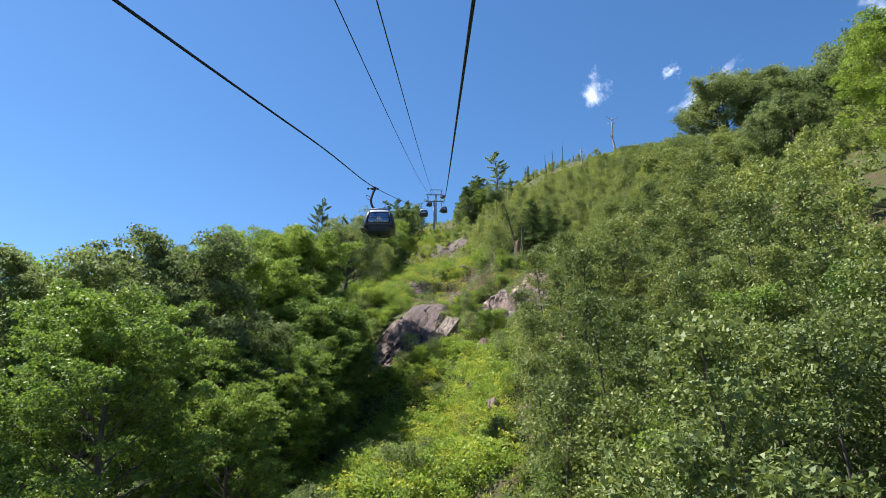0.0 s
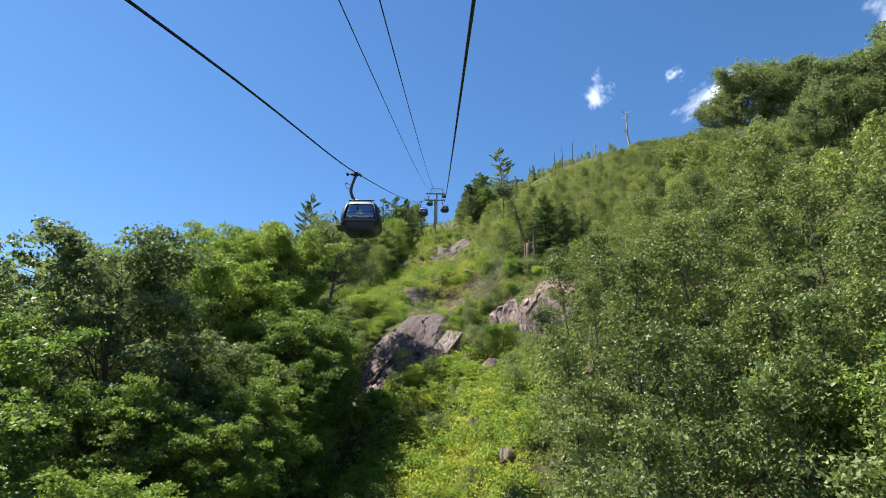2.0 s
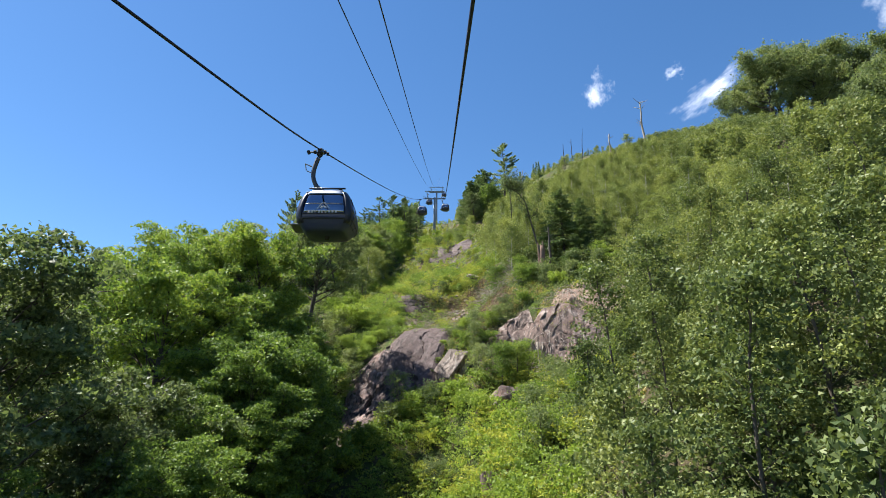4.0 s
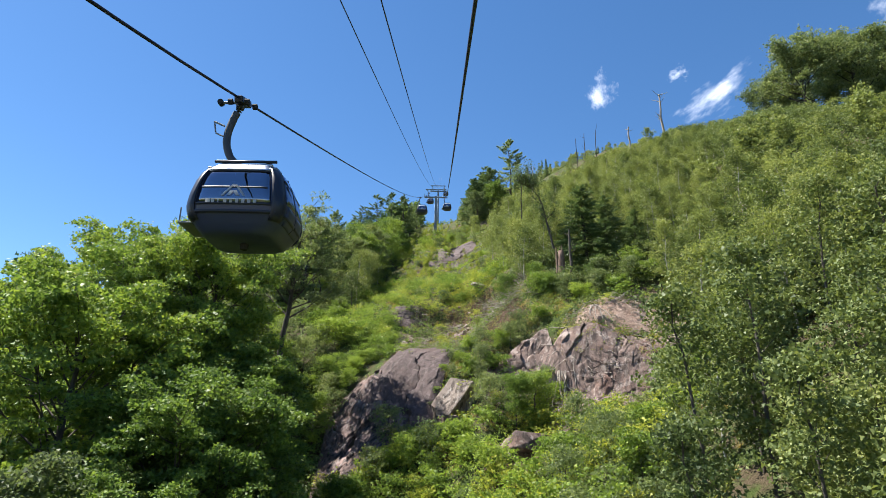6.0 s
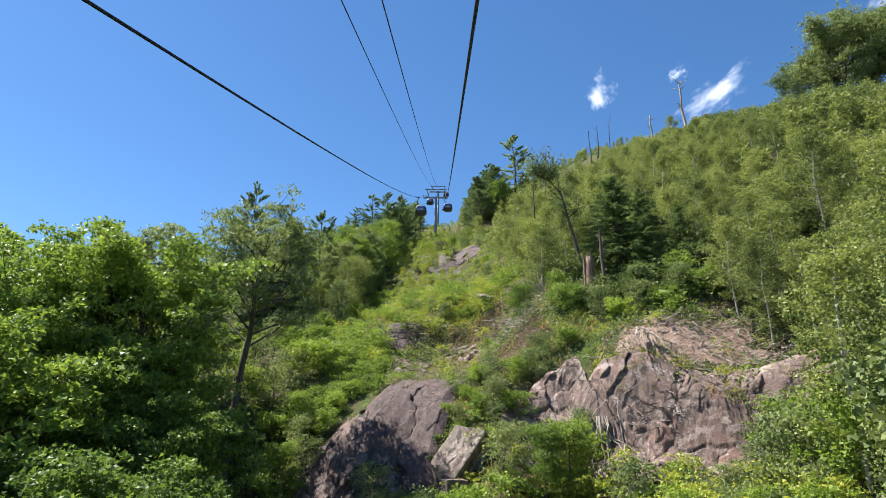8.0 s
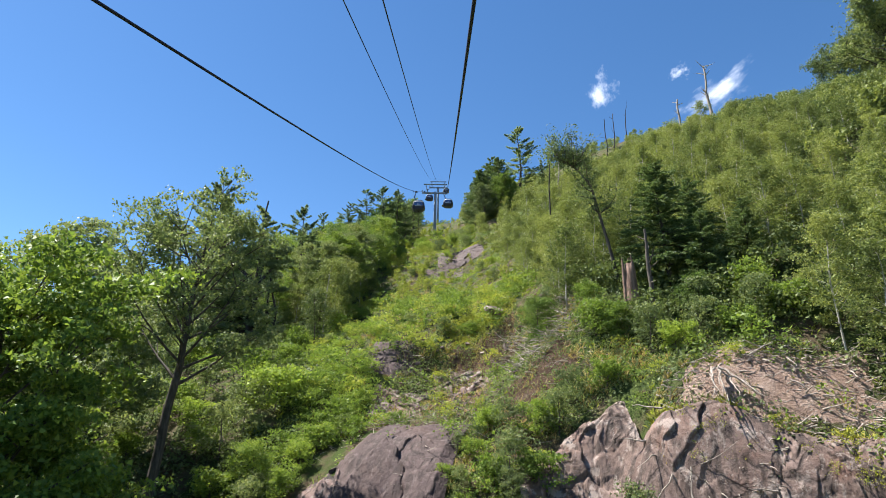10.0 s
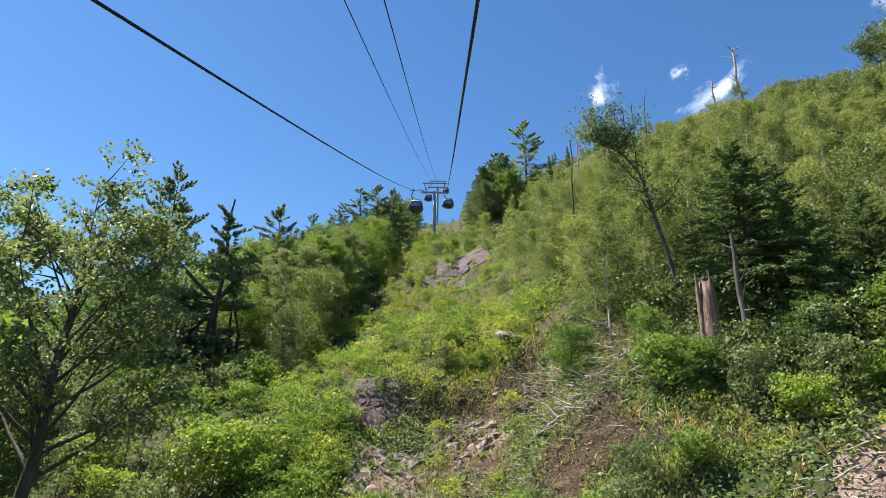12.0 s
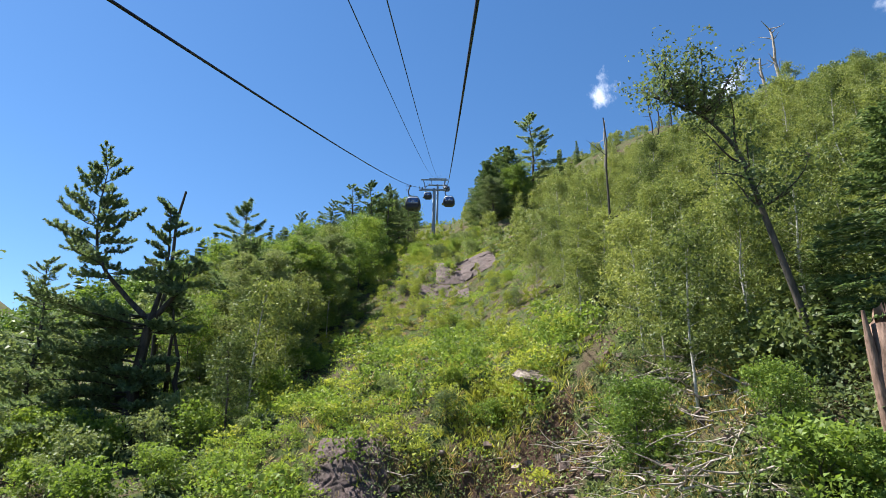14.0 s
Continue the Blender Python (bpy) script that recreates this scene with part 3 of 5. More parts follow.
def tower(y, base_sink, label):
    """A tubular lift tower: mast, crossarm, two trains of sheaves and the lifting frame."""
    mid = (ROPE_L + ROPE_R) / 2
    zr = float(line_z(y)) + ROPE_UP
    root = tagged(new("lift_tower"), label, "lift tower", "lift towers")
    root.matrix_basis = pose(mid, y, zr)
    ground_z = float(height(mid, y)) - base_sink - zr
    bm = rod(bmesh.new(), (0, 0, ground_z), (0, 0, -0.4), 0.42, 0.32, 20)
    part("mast", bm, TOWER_PAINT, root, "grey-blue tubular steel mast", smooth=True)
    part("crossarm", box(bmesh.new(), -3.1, -0.22, -0.75, 3.1, 0.22, -0.38, 0.04), TOWER_PAINT, root)
    for sx in (-1, 1):
        x = sx * (ROPE_R - ROPE_L) / 2
        tilt = Matrix.Translation((x, 0, 0)) @ Matrix.Rotation(radians(22), 4, "X")
        train = part("sheave_train", box(bmesh.new(), -0.06, -2.1, -0.42, 0.06, 2.1, -0.26, 0.02, tilt), TOWER_PAINT, root, "row of rope sheaves")
        for k in range(8):
            c = -1.85 + k * 0.53
            part("sheave", rod(bmesh.new(), tilt @ Vector((-0.06, c, -0.24)), tilt @ Vector((0.06, c, -0.24)), 0.21, sides=16), RUBBER, train)
        part("catwalk", box(bmesh.new(), sx * 0.35 - 0.3, -2.2, -0.75, sx * 0.35 + 0.3, 2.2, -0.7, 0.0, tilt), STEEL, root)
        for c in (-2.0, 0.0, 2.0):
            part("catwalk_post", rod(bmesh.new(), tilt @ Vector((sx * 0.62, c, -0.7)), tilt @ Vector((sx * 0.62, c, 0.25)), 0.03, sides=6), STEEL, root)
        part("catwalk_rail", rod(bmesh.new(), tilt @ Vector((sx * 0.62, -2.1, 0.25)), tilt @ Vector((sx * 0.62, 2.1, 0.25)), 0.03, sides=6), STEEL, root)
        part("frame_post", rod(bmesh.new(), (sx * 1.9, 0, -0.5), (sx * 2.45, 0, 1.75), 0.11, sides=10), TOWER_PAINT, root)
    part("frame_beam", box(bmesh.new(), -2.95, -0.14, 1.68, 2.95, 0.14, 1.95, 0.03), TOWER_PAINT, root)
    part("ladder", box(bmesh.new(), -0.22, -0.62, ground_z + 1.0, 0.22, -0.56, -0.4), STEEL, root)
    return root


tower(TOWER_Y, 1.5, "tall grey-blue tubular steel lift tower on the hillside")
tower(252.0, 1.5, "second lift tower standing further up the line")

# ---- rocks ----
def rock_sheet(name, x0, x1, y0, y1, rise, material, seed, label, n=70, step=0.5, along=None, cells=26, soft_rim=0.2, corners=None, lean=0.13, ragged=1.0):
    """Bare bedrock: a thick crust of flat-faced, cracked blocks that follows the ground and drops below it at the rim."""
    u = np.linspace(-1, 1, n)
    U, V = np.meshgrid(u, u)
    xs, ys = (x0 + x1) / 2 + U * (x1 - x0) / 2, (y0 + y1) / 2 + V * (y1 - y0) / 2
    if corners:
        # foot line and top line, each from -x to +x
        foot, top = corners
        fx, fy = np.interp(u, np.linspace(-1, 1, len(foot)), [p[0] for p in foot]), np.interp(u, np.linspace(-1, 1, len(foot)), [p[1] for p in foot])
        tx, ty = np.interp(u, np.linspace(-1, 1, len(top)), [p[0] for p in top]), np.interp(u, np.linspace(-1, 1, len(top)), [p[1] for p in top])
        k = (V + 1) / 2
        xs, ys = fx[None] * (1 - k) + tx[None] * k, fy[None] * (1 - k) + ty[None] * k
    if along is not None:
        ys = ys + along(xs) - along((x0 + x1) / 2)
    ang = np.arctan2(V, U)
    rim = (np.abs(U) ** 5 + np.abs(V) ** 5) ** 0.2 + ragged * (0.1 * np.sin(4 * ang + seed) + 0.06 * np.sin(9 * ang + seed * 2)) * np.where(V < 0, 0.3, 1.0)
    r = np.random.default_rng(seed)
    ground = height(xs, ys)
    spots = np.stack([xs, ys, ground], -1)
    wavy = spots + 0.25 * np.sin(spots[..., [1, 2, 0]] * 2.3 + seed) + 0.08 * np.sin(spots[..., [2, 0, 1]] * 7.0)
    seeds = r.uniform([x0, ys.min(), ground.min()], [x1, ys.max(), ground.max()], (cells, 3))
    d = np.linalg.norm((wavy[:, :, None] - seeds[None, None]) * np.array([1.0, 0.7, 0.7]), axis=-1)
    mine = np.argmin(d, -1)
    tilt = r.normal(0, lean, (cells, 3))
    block = (r.uniform(-1, 1, cells) * step)[mine] + np.sum((spots - seeds[mine]) * tilt[mine], -1)
    near = np.sort(d, -1)
    crack = np.clip((near[..., 1] - near[..., 0]) / 0.07, 0, 1)
    small = r.uniform([x0, ys.min(), ground.min()], [x1, ys.max(), ground.max()], (cells * 6, 3))
    d2 = np.linalg.norm((wavy[:, :, None] - small[None, None]) * np.array([1.0, 0.7, 0.6]), axis=-1)
    near2 = np.argmin(d2, -1)
    block = block + ((r.uniform(-1, 1, cells * 6))[near2] * 0.42 + np.sum((spots - small[near2]) * r.normal(0, 0.5, (cells * 6, 3))[near2], -1)) * step
    fine = 0.04 * np.sin(xs * 5.1 + ground * 3) * np.sin(ys * 4.3 + ground * 2) + r.normal(0, 0.012, xs.shape)
    fade = np.clip((1.12 - rim) / soft_rim, -0.6, 1)
    zs = ground + (rise + 0.35 * block - 0.05 * (1 - crack)) * fade + fine
    ys = ys - (0.55 * block - 0.07 * (1 - crack)) * np.clip(fade, 0, 1)
    i = np.arange(n * n).reshape(n, n)
    q = np.stack([i[:-1, :-1], i[:-1, 1:], i[1:, 1:], i[1:, :-1]], -1).reshape(-1, 4)
    return tagged(part(name, (np.stack([xs, ys, zs], -1).reshape(-1, 3), q), material), label, "rock")


rock_sheet("rock_slab", -6.0, 1.6, 73.0, 82.6, 0.42, ROCK_SMOOTH, 41, "smooth mauve-grey bedrock slab with faint water streaks", 150, 0.05, None, 5, 0.35,
           ([(-5.6, 75.0), (-2.6, 73.6), (-0.6, 73.4)], [(-4.9, 80.4), (-1.6, 81.8), (1.9, 82.9)]))
rock_sheet("rock_slab", -9.2, -2.0, 70.0, 79.0, 0.36, ROCK, 51, "broken dark bedrock steps beside the smooth slab", 130, 0.22, None, 34, 0.3,
           ([(-9.2, 70.2), (-5.4, 70.6), (-1.8, 71.8)], [(-8.6, 78.4), (-6.2, 79.2), (-4.2, 79.4)]))
rock_sheet("rock_cliff", 7.2, 14.6, 66.0, 72.8, 0.45, ROCK_PINK, 43, "pink and white weathered rock cliff", 200, 0.1, cliff_line, 26, lean=0.04, ragged=0.35)
rock_sheet("rock_cliff", 13.6, 21.4, 61.6, 69.2, 0.45, ROCK_PINK, 44, "pinkish brown rock cliff with loose slash on top", 200, 0.1, cliff_line, 26, lean=0.04, ragged=0.35)
rock_sheet("rock_outcrop", -5.0, -2.0, 89.8, 93.2, 0.16, ROCK_SMOOTH, 45, "dark mauve-grey outcrop among ferns", 90, 0.12, None, 8, 0.45, lean=0.06)
rock_sheet("rock_outcrop", -4.4, -0.6, 85.0, 88.8, 0.2, ROCK_PINK, 46, "low brownish outcrop on the bare bank", 80, 0.18, None, 14, 0.5, lean=0.06)
rock_sheet("rock_outcrop", -0.6, 3.6, 88.2, 91.4, 0.25, ROCK_PINK, 50, "broken pale and dark rock under the grass edge", 90, 0.3, None, 22, 0.5)
rock_sheet("rock_outcrop", -2.6, 2.8, 126.8, 131.6, 0.25, ROCK_SMOOTH, 47, "grey bedrock dome in the cleared strip", 90, 0.16, None, 9, 0.4, lean=0.06)
rock_sheet("rock_outcrop", -0.8, 6.0, 131.8, 137.6, 0.3, ROCK_SMOOTH, 48, "grey bedrock step in the cleared strip", 100, 0.16, None, 9, 0.4, lean=0.06)
rock_sheet("rock_ledge", 3.4, 8.4, 72.4, 76.6, 0.4, ROCK_PINK, 49, "pinkish broken rock ledge under brush", 100, 0.14, None, 26)


def block(name, centre, size, turn, material, seed, label):
    """An angular block: the hull of a few points, its edges broken and its faces roughened."""
    r = random.Random(seed)
    bm = bmesh.new()
    for k in range(14):
        v = Vector((r.uniform(-1, 1), r.uniform(-1, 1), r.uniform(-1, 1)))
        v = v / max(abs(v.x), abs(v.y), abs(v.z)) * r.uniform(0.8, 1.0)
        if k < 8:
            v = Vector((k % 2 * 2 - 1, k // 2 % 2 * 2 - 1, k // 4 * 2 - 1)) * r.uniform(0.62, 0.95)
        bm.verts.new((v.x * size[0] / 2, v.y * size[1] / 2, v.z * size[2] / 2))
    made = bmesh.ops.convex_hull(bm, input=list(bm.verts))
    bmesh.ops.delete(bm, geom=[g for g in made["geom_interior"] if isinstance(g, bmesh.types.BMVert)], context="VERTS")
    bmesh.ops.dissolve_limit(bm, angle_limit=radians(14), verts=list(bm.verts), edges=list(bm.edges))
    bmesh.ops.bevel(bm, geom=list(bm.edges), offset=min(size) * 0.035, segments=2, affect="EDGES", profile=0.6)
    bmesh.ops.triangulate(bm, faces=list(bm.faces))
    bmesh.ops.subdivide_edges(bm, edges=[e for e in bm.edges if e.calc_length() > min(size) * 0.25], cuts=2, use_grid_fill=True)
    for v in bm.verts:
        v.co += v.co.normalized() * noise.noise(v.co * (2.2 / max(size)) * 1.5 + Vector((seed, 0, 0))) * min(size) * 0.05
    ob = part(name, bm, material)
    ob.matrix_basis = pose(*centre, *turn)
    return tagged(ob, label, "rock")


block("boulder", (0.8, 73.2, 13.6), (2.4, 1.8, 3.9), (-30, 24, -28), ROCK_PALE, 8, "pale angular split boulder leaning on the slab")
block("boulder", (2.4, 73.6, 13.3), (1.8, 1.6, 2.9), (-24, 4, 14), ROCK_PALE, 21, "pale angular block beside the split boulder")
block("boulder", (0.6, 71.6, 11.9), (1.7, 1.2, 1.2), (0, 0, 30), ROCK, 5, "low grey block at the foot of the slab")
block("flat_stone", (4.3, 93.6, 27.35), (2.3, 1.8, 0.5), (26, 5, 15), ROCK_PALE, 13, "flat pale stone lying in yellow grass")
block("rock_outcrop", (4.2, 46.0, float(height(4.2, 46.0)) + 0.3), (1.4, 1.1, 0.9), (-20, 0, 20), ROCK_PINK, 14, "pale rock showing through shrubs")
block("rock_outcrop", (2.9, 56.5, float(height(2.9, 56.5)) + 0.4), (1.4, 1.0, 1.6), (-20, 0, 10), ROCK_PINK, 15, "pale broken rock among shrubs")
block("rock_outcrop", (5.4, 67.4, 10.2), (3.4, 2.8, 1.6), (-32, 8, 18), ROCK_PINK, 16, "reddish eroded rock and soil under a root")

# ---- trees ----
def limb(rng, start, way, length, r0, bend=0.25, n=6, wobble=0.06):
    """A curved tapered branch; returns its points and radii."""
    w = unit(np.asarray(way, float))
    pts = [np.asarray(start, float)]
    for _ in range(n - 1):
        w = unit(w + np.array([0, 0, bend / n]) + rng.normal(0, wobble, 3))
        pts.append(pts[-1] + w * length / (n - 1))
    return np.array(pts), np.linspace(r0, r0 * 0.22, n)


def broadleaf(seed, tall, radius, bare, limbs, leaves, leaf, trunk_r, clump=0.5, lean=(0, 0), flat=0.6, gaps=0.0, twigs=True, spray=5, whole=False, pads=False):
    """Trunk-and-limbs and crown meshes of one broadleaf tree that stands at the origin."""
    rng = np.random.default_rng(seed)
    wood, tips = Bag(), []
    n = 10
    ts = np.linspace(0, 1, n)
    trunk = np.stack([lean[0] * ts * tall + np.cumsum(rng.normal(0, 0.012 * tall, n)) * ts, lean[1] * ts * tall + np.cumsum(rng.normal(0, 0.012 * tall, n)) * ts, ts * tall * 0.93], 1)
    wood.put(*tube(trunk, trunk_r * (1.15 - ts) ** 0.8 + 0.006, 8))
    for k in range(limbs):
        f = bare + (1 - bare) * ((k + rng.uniform(0, 0.8)) / limbs) ** 0.9
        f = min(f, 0.97)
        base = np.array([np.interp(f, ts, trunk[:, i]) for i in range(3)])
        g = (f - bare) / (1 - bare)
        reach = radius * (0.45 + 1.0 * math.sin(math.pi * min(1, 0.22 + 0.72 * g))) * rng.uniform(0.6, 1.1) * 0.72
        ang = k * 2.4 + rng.uniform(-0.5, 0.5)
        way = (math.cos(ang), math.sin(ang), 0.25 + 0.9 * g + rng.uniform(-0.15, 0.25))
        pts, rad = limb(rng, base, way, reach * 1.15, max(0.012, trunk_r * 0.42 * (1 - 0.7 * f)), 0.35)
        wood.put(*tube(pts[::1 if twigs else 2], rad[::1 if twigs else 2], 5 if twigs else 3))
        subs = 5
        for s in range(subs):
            q = pts[2 + s % 4] if s < 4 else pts[-1]
            turn = ang + rng.uniform(-1.3, 1.3)
            sp, sr = limb(rng, q, (math.cos(turn), math.sin(turn), rng.uniform(0.0, 0.8)), reach * rng.uniform(0.25, 0.5), 0.012 + trunk_r * 0.06, 0.2, 4)
            if twigs:
                wood.put(*tube(sp, sr, 4))
            if rng.uniform() > gaps:
                tips += [sp[-1]] if pads else [sp[-1], sp[2], sp[1]]
        tips.append(pts[-1])
    tips.append(trunk[-1])
    tips = np.array(tips)
    m = leaves // spray
    which = rng.integers(0, len(tips), m)
    pick = tips[which]
    if pads:
        # layered sprays: thin, drooping discs of leaves at the limbs' ends
        wide = rng.uniform(0.6, 1.35, len(tips))[which] * clump * 1.5
        r, a = np.sqrt(rng.uniform(0, 1, m)), rng.uniform(0, 2 * np.pi, m)
        tip_tilt = rng.normal(0, 0.16, (len(tips), 2))[which]
        dx, dy = r * np.cos(a) * wide, r * np.sin(a) * wide
        drop = -0.3 * wide * r * r + tip_tilt[:, 0] * dx + tip_tilt[:, 1] * dy + rng.normal(0, 0.13, m)
        spot = pick + np.stack([dx, dy, drop], 1)
        spot = np.repeat(spot, spray, axis=0) + rng.normal(0, 1, (m * spray, 3)) * np.array([1, 1, 0.45]) * leaf * 0.8
        return wood.data(), leaf_cloud(rng, spot, leaf, flat, whole)
    puff = np.clip(rng.normal(0, 0.8, (m, 3)), -1.5, 1.5)
    spot = pick + puff * np.array([clump, clump, clump * (0.62 - 0.4 * flat)])
    spot = np.repeat(spot, spray, axis=0) + rng.normal(0, 1, (m * spray, 3)) * np.array([1, 1, 0.55]) * leaf * 0.85
    return wood.data(), leaf_cloud(rng, spot, leaf, flat, whole)


def conifer(seed, tall, radius, bare, whorls, per, tuft, trunk_r, droop=-0.05, dense=1.0, plates=False, lean=(0, 0), blunt=0.75, thin=0.42, ragged=0.0):
    """Trunk-and-boughs and needle meshes of one conifer."""
    rng = np.random.default_rng(seed)
    wood, green = Bag(), Bag()
    ts = np.linspace(0, 1, 9)
    trunk = np.stack([lean[0] * ts * tall + np.cumsum(rng.normal(0, 0.008 * tall, 9)) * ts, lean[1] * ts * tall + np.cumsum(rng.normal(0, 0.008 * tall, 9)) * ts, ts * tall], 1)
    wood.put(*tube(trunk, trunk_r * (1.05 - ts) ** 0.9 + 0.01, 8))
    for w in range(whorls):
        f = bare + (0.985 - bare) * min(1, max(0, (w + rng.uniform(-0.3, 0.3)) / (whorls - 1))) ** 0.95
        base = np.array([np.interp(f, ts, trunk[:, i]) for i in range(3)])
        g = (f - bare) / (1 - bare)
        for b in range(per):
            if plates and rng.uniform() < 0.35:
                continue
            ang = rng.uniform(0, 2 * math.pi)
            full = (1 - g) ** blunt if not plates else (0.3 + 0.7 * math.sin(math.pi * min(1, 0.3 + 0.62 * g))) * (1 - 0.6 * g ** 3) * rng.uniform(0.35, 1.25)
            reach = max(0.3, radius * full * rng.uniform(0.75 - ragged, 1.1 + 0.3 * ragged))
            pts, rad = limb(rng, base, (math.cos(ang), math.sin(ang), droop + (0.12 + 0.75 * g ** 4 if plates else 0.55 * g)), reach, max(0.012, trunk_r * 0.22 * (1 - 0.7 * g)), 0.22 if plates else -0.1, 6, 0.05)
            wood.put(*tube(pts, rad, 4))
            m = int(26 * dense * reach) + 6
            along = rng.uniform(0.3 if plates else 0.12, 1.0, m) ** 0.7
            spot = np.stack([np.interp(along, np.linspace(0, 1, 6), pts[:, i]) for i in range(3)], 1)
            side = unit(np.array([-math.sin(ang), math.cos(ang), 0]))
            swing = rng.normal(0, 0.16 * reach + 0.06, m)
            spot = spot + side * (swing * (1.15 - along))[:, None] + rng.normal(0, 0.05, (m, 3))
            way = np.array([math.cos(ang), math.sin(ang), 0.25 if plates else -0.15]) + side * np.sign(swing)[:, None] * 0.7 + rng.normal(0, 0.35, (m, 3))
            flatv = np.cross(unit(way), np.array([0, 0, 1.0]) + rng.normal(0, 0.45 if plates else 0.8, (m, 3)))
            s = tuft * rng.uniform(0.7, 1.3, m)
            green.put(*blades(spot, way, flatv, s, s * thin))
    return wood.data(), green.data()


TALL = {}


def tree(name, parts, bark, leaf, label, category="tree", group="", crown_name="crown"):
    root = tagged(new(name), label, category, group)
    TALL[root.name] = float(np.percentile(parts[1][0][:, 2], 99.8))
    part("trunk", parts[0], bark, root, smooth=True)
    part(crown_name, parts[1], leaf, root)
    return root


def stand(made, x, y, turn=0.0, size=1.0, sink=0.25, wide=1.0):
    """Moves a first tree to its place on the ground."""
    made.matrix_basis = Matrix.Translation(at(x, y, sink)) @ pose(0, 0, 0, 0, 0, turn) @ Matrix.Diagonal((size * wide, size * wide, size, 1))
    return made


def again(made, x, y, turn, size=1.0, sink=0.25, tilt=0.0, wide=1.0):
    """Another tree of the same make."""
    c = copy_thing(made, pose(0, 0, 0))
    c.matrix_basis = Matrix.Translation(at(x, y, sink)) @ pose(0, 0, 0, tilt, 0, turn) @ Matrix.Diagonal((size * wide, size * wide, size, 1))
    return c


# single trees beside the line
def top_size(x, y, top, make):
    """The scale that brings a tree of that make up to the given top."""
    return (top - float(height(x, y)) + 0.25) / TALL[make.name]


big_maple = tree("maple_tree", broadleaf(11, 16, 4.8, 0.2, 44, 60000, 0.165, 0.26, 0.62, flat=0.5, spray=6, pads=True), BARK, LEAF_MAPLE, "tall leafy green maple tree beside the lift line", "tree", "roadside maples")
big_maple["group"] = "maples beside the line"
grey_maple = tree("maple_tree", broadleaf(12, 16, 4.8, 0.24, 42, 50000, 0.16, 0.26, 0.6, flat=0.45, spray=6, gaps=0.12, pads=True), BARK, LEAF_OLIVE, "tall dull-green maple with a thinning rounded crown", "tree", "maples beside the line")
thin_maple = tree("maple_tree", broadleaf(13, 17, 4.4, 0.6, 28, 30000, 0.15, 0.34, 0.56, flat=0.75, spray=6, whole=True, gaps=0.12, lean=(0.04, 0.0), pads=True), BARK, LEAF_OLIVE, "open-crowned maple with a bare leaning trunk", "tree", "maples beside the line")
stand(big_maple, -15.6, 68.4, 20, top_size(-15.6, 68.4, 24.6, big_maple), wide=0.9)
stand(grey_maple, -18.4, 43.5, 70, top_size(-18.4, 43.5, 15.2, grey_maple))
stand(thin_maple, -13.0, 76.4, 0, top_size(-13.0, 76.4, 29.8, thin_maple), wide=0.8)
for make, x, y, top, turn in ((big_maple, -12.2, 23.5, 5.2, 130), (big_maple, -9.0, 27.5, 2.6, 80), (big_maple, -17.5, 31.0, 8.0, 10), (big_maple, 33.0, 36.5, 30.0, 50), (grey_maple, -23.5, 36.0, 11.5, 75), (big_maple, -29.0, 38.0, 12.0, 15), (grey_maple, -15.5, 50.0, 10.0, 250),
                              (big_maple, -12.5, 58.0, 13.5, 310), (big_maple, -19.0, 60.0, 19.0, 40), (big_maple, -24.8, 74.8, 26.5, 90), (grey_maple, -28.0, 56.0, 17.5, 160),
                              (big_maple, -20.0, 69.5, 23.5, 280), (grey_maple, -21.5, 82.0, 29.5, 30), (big_maple, -31.0, 70.0, 22.0, 220), (big_maple, -27.0, 48.0, 12.5, 120),
                              (grey_maple, -36.0, 84.0, 27.0, 330), (big_maple, -33.0, 44.0, 9.0, 60), (big_maple, -14.5, 39.0, 6.2, 180), (big_maple, -10.6, 40.0, 4.6, 240), (big_maple, -11.4, 46.5, 7.2, 300), (big_maple, -11.2, 53.0, 9.4, 20), (big_maple, -11.0, 60.0, 13.6, 140), (big_maple, -11.8, 66.0, 16.0, 75),
                              (grey_maple, -12.5, 108.0, 37.5, 45), (big_maple, -12.0, 116.0, 41.0, 130), (grey_maple, -12.0, 124.0, 44.5, 210), (big_maple, -12.5, 132.0, 47.5, 330), (grey_maple, -12.5, 141.0, 51.5, 60), (big_maple, -13.0, 150.0, 55.5, 170),
                              (grey_maple, 7.4, 152.0, 64.0, 100), (grey_maple, 6.4, 162.0, 66.5, 190), (big_maple, 11.5, 156.0, 68.0, 290)):
    again(make, x, y, turn, top_size(x, y, top, make))

white_pine = tree("pine_tree", conifer(21, 15, 4.4, 0.24, 19, 6, 0.34, 0.26, 0.03, 3.2, True, thin=0.2), BARK_DARK, NEEDLE_PINE, "old white pine with ragged horizontal boughs", "pine tree", "pines")


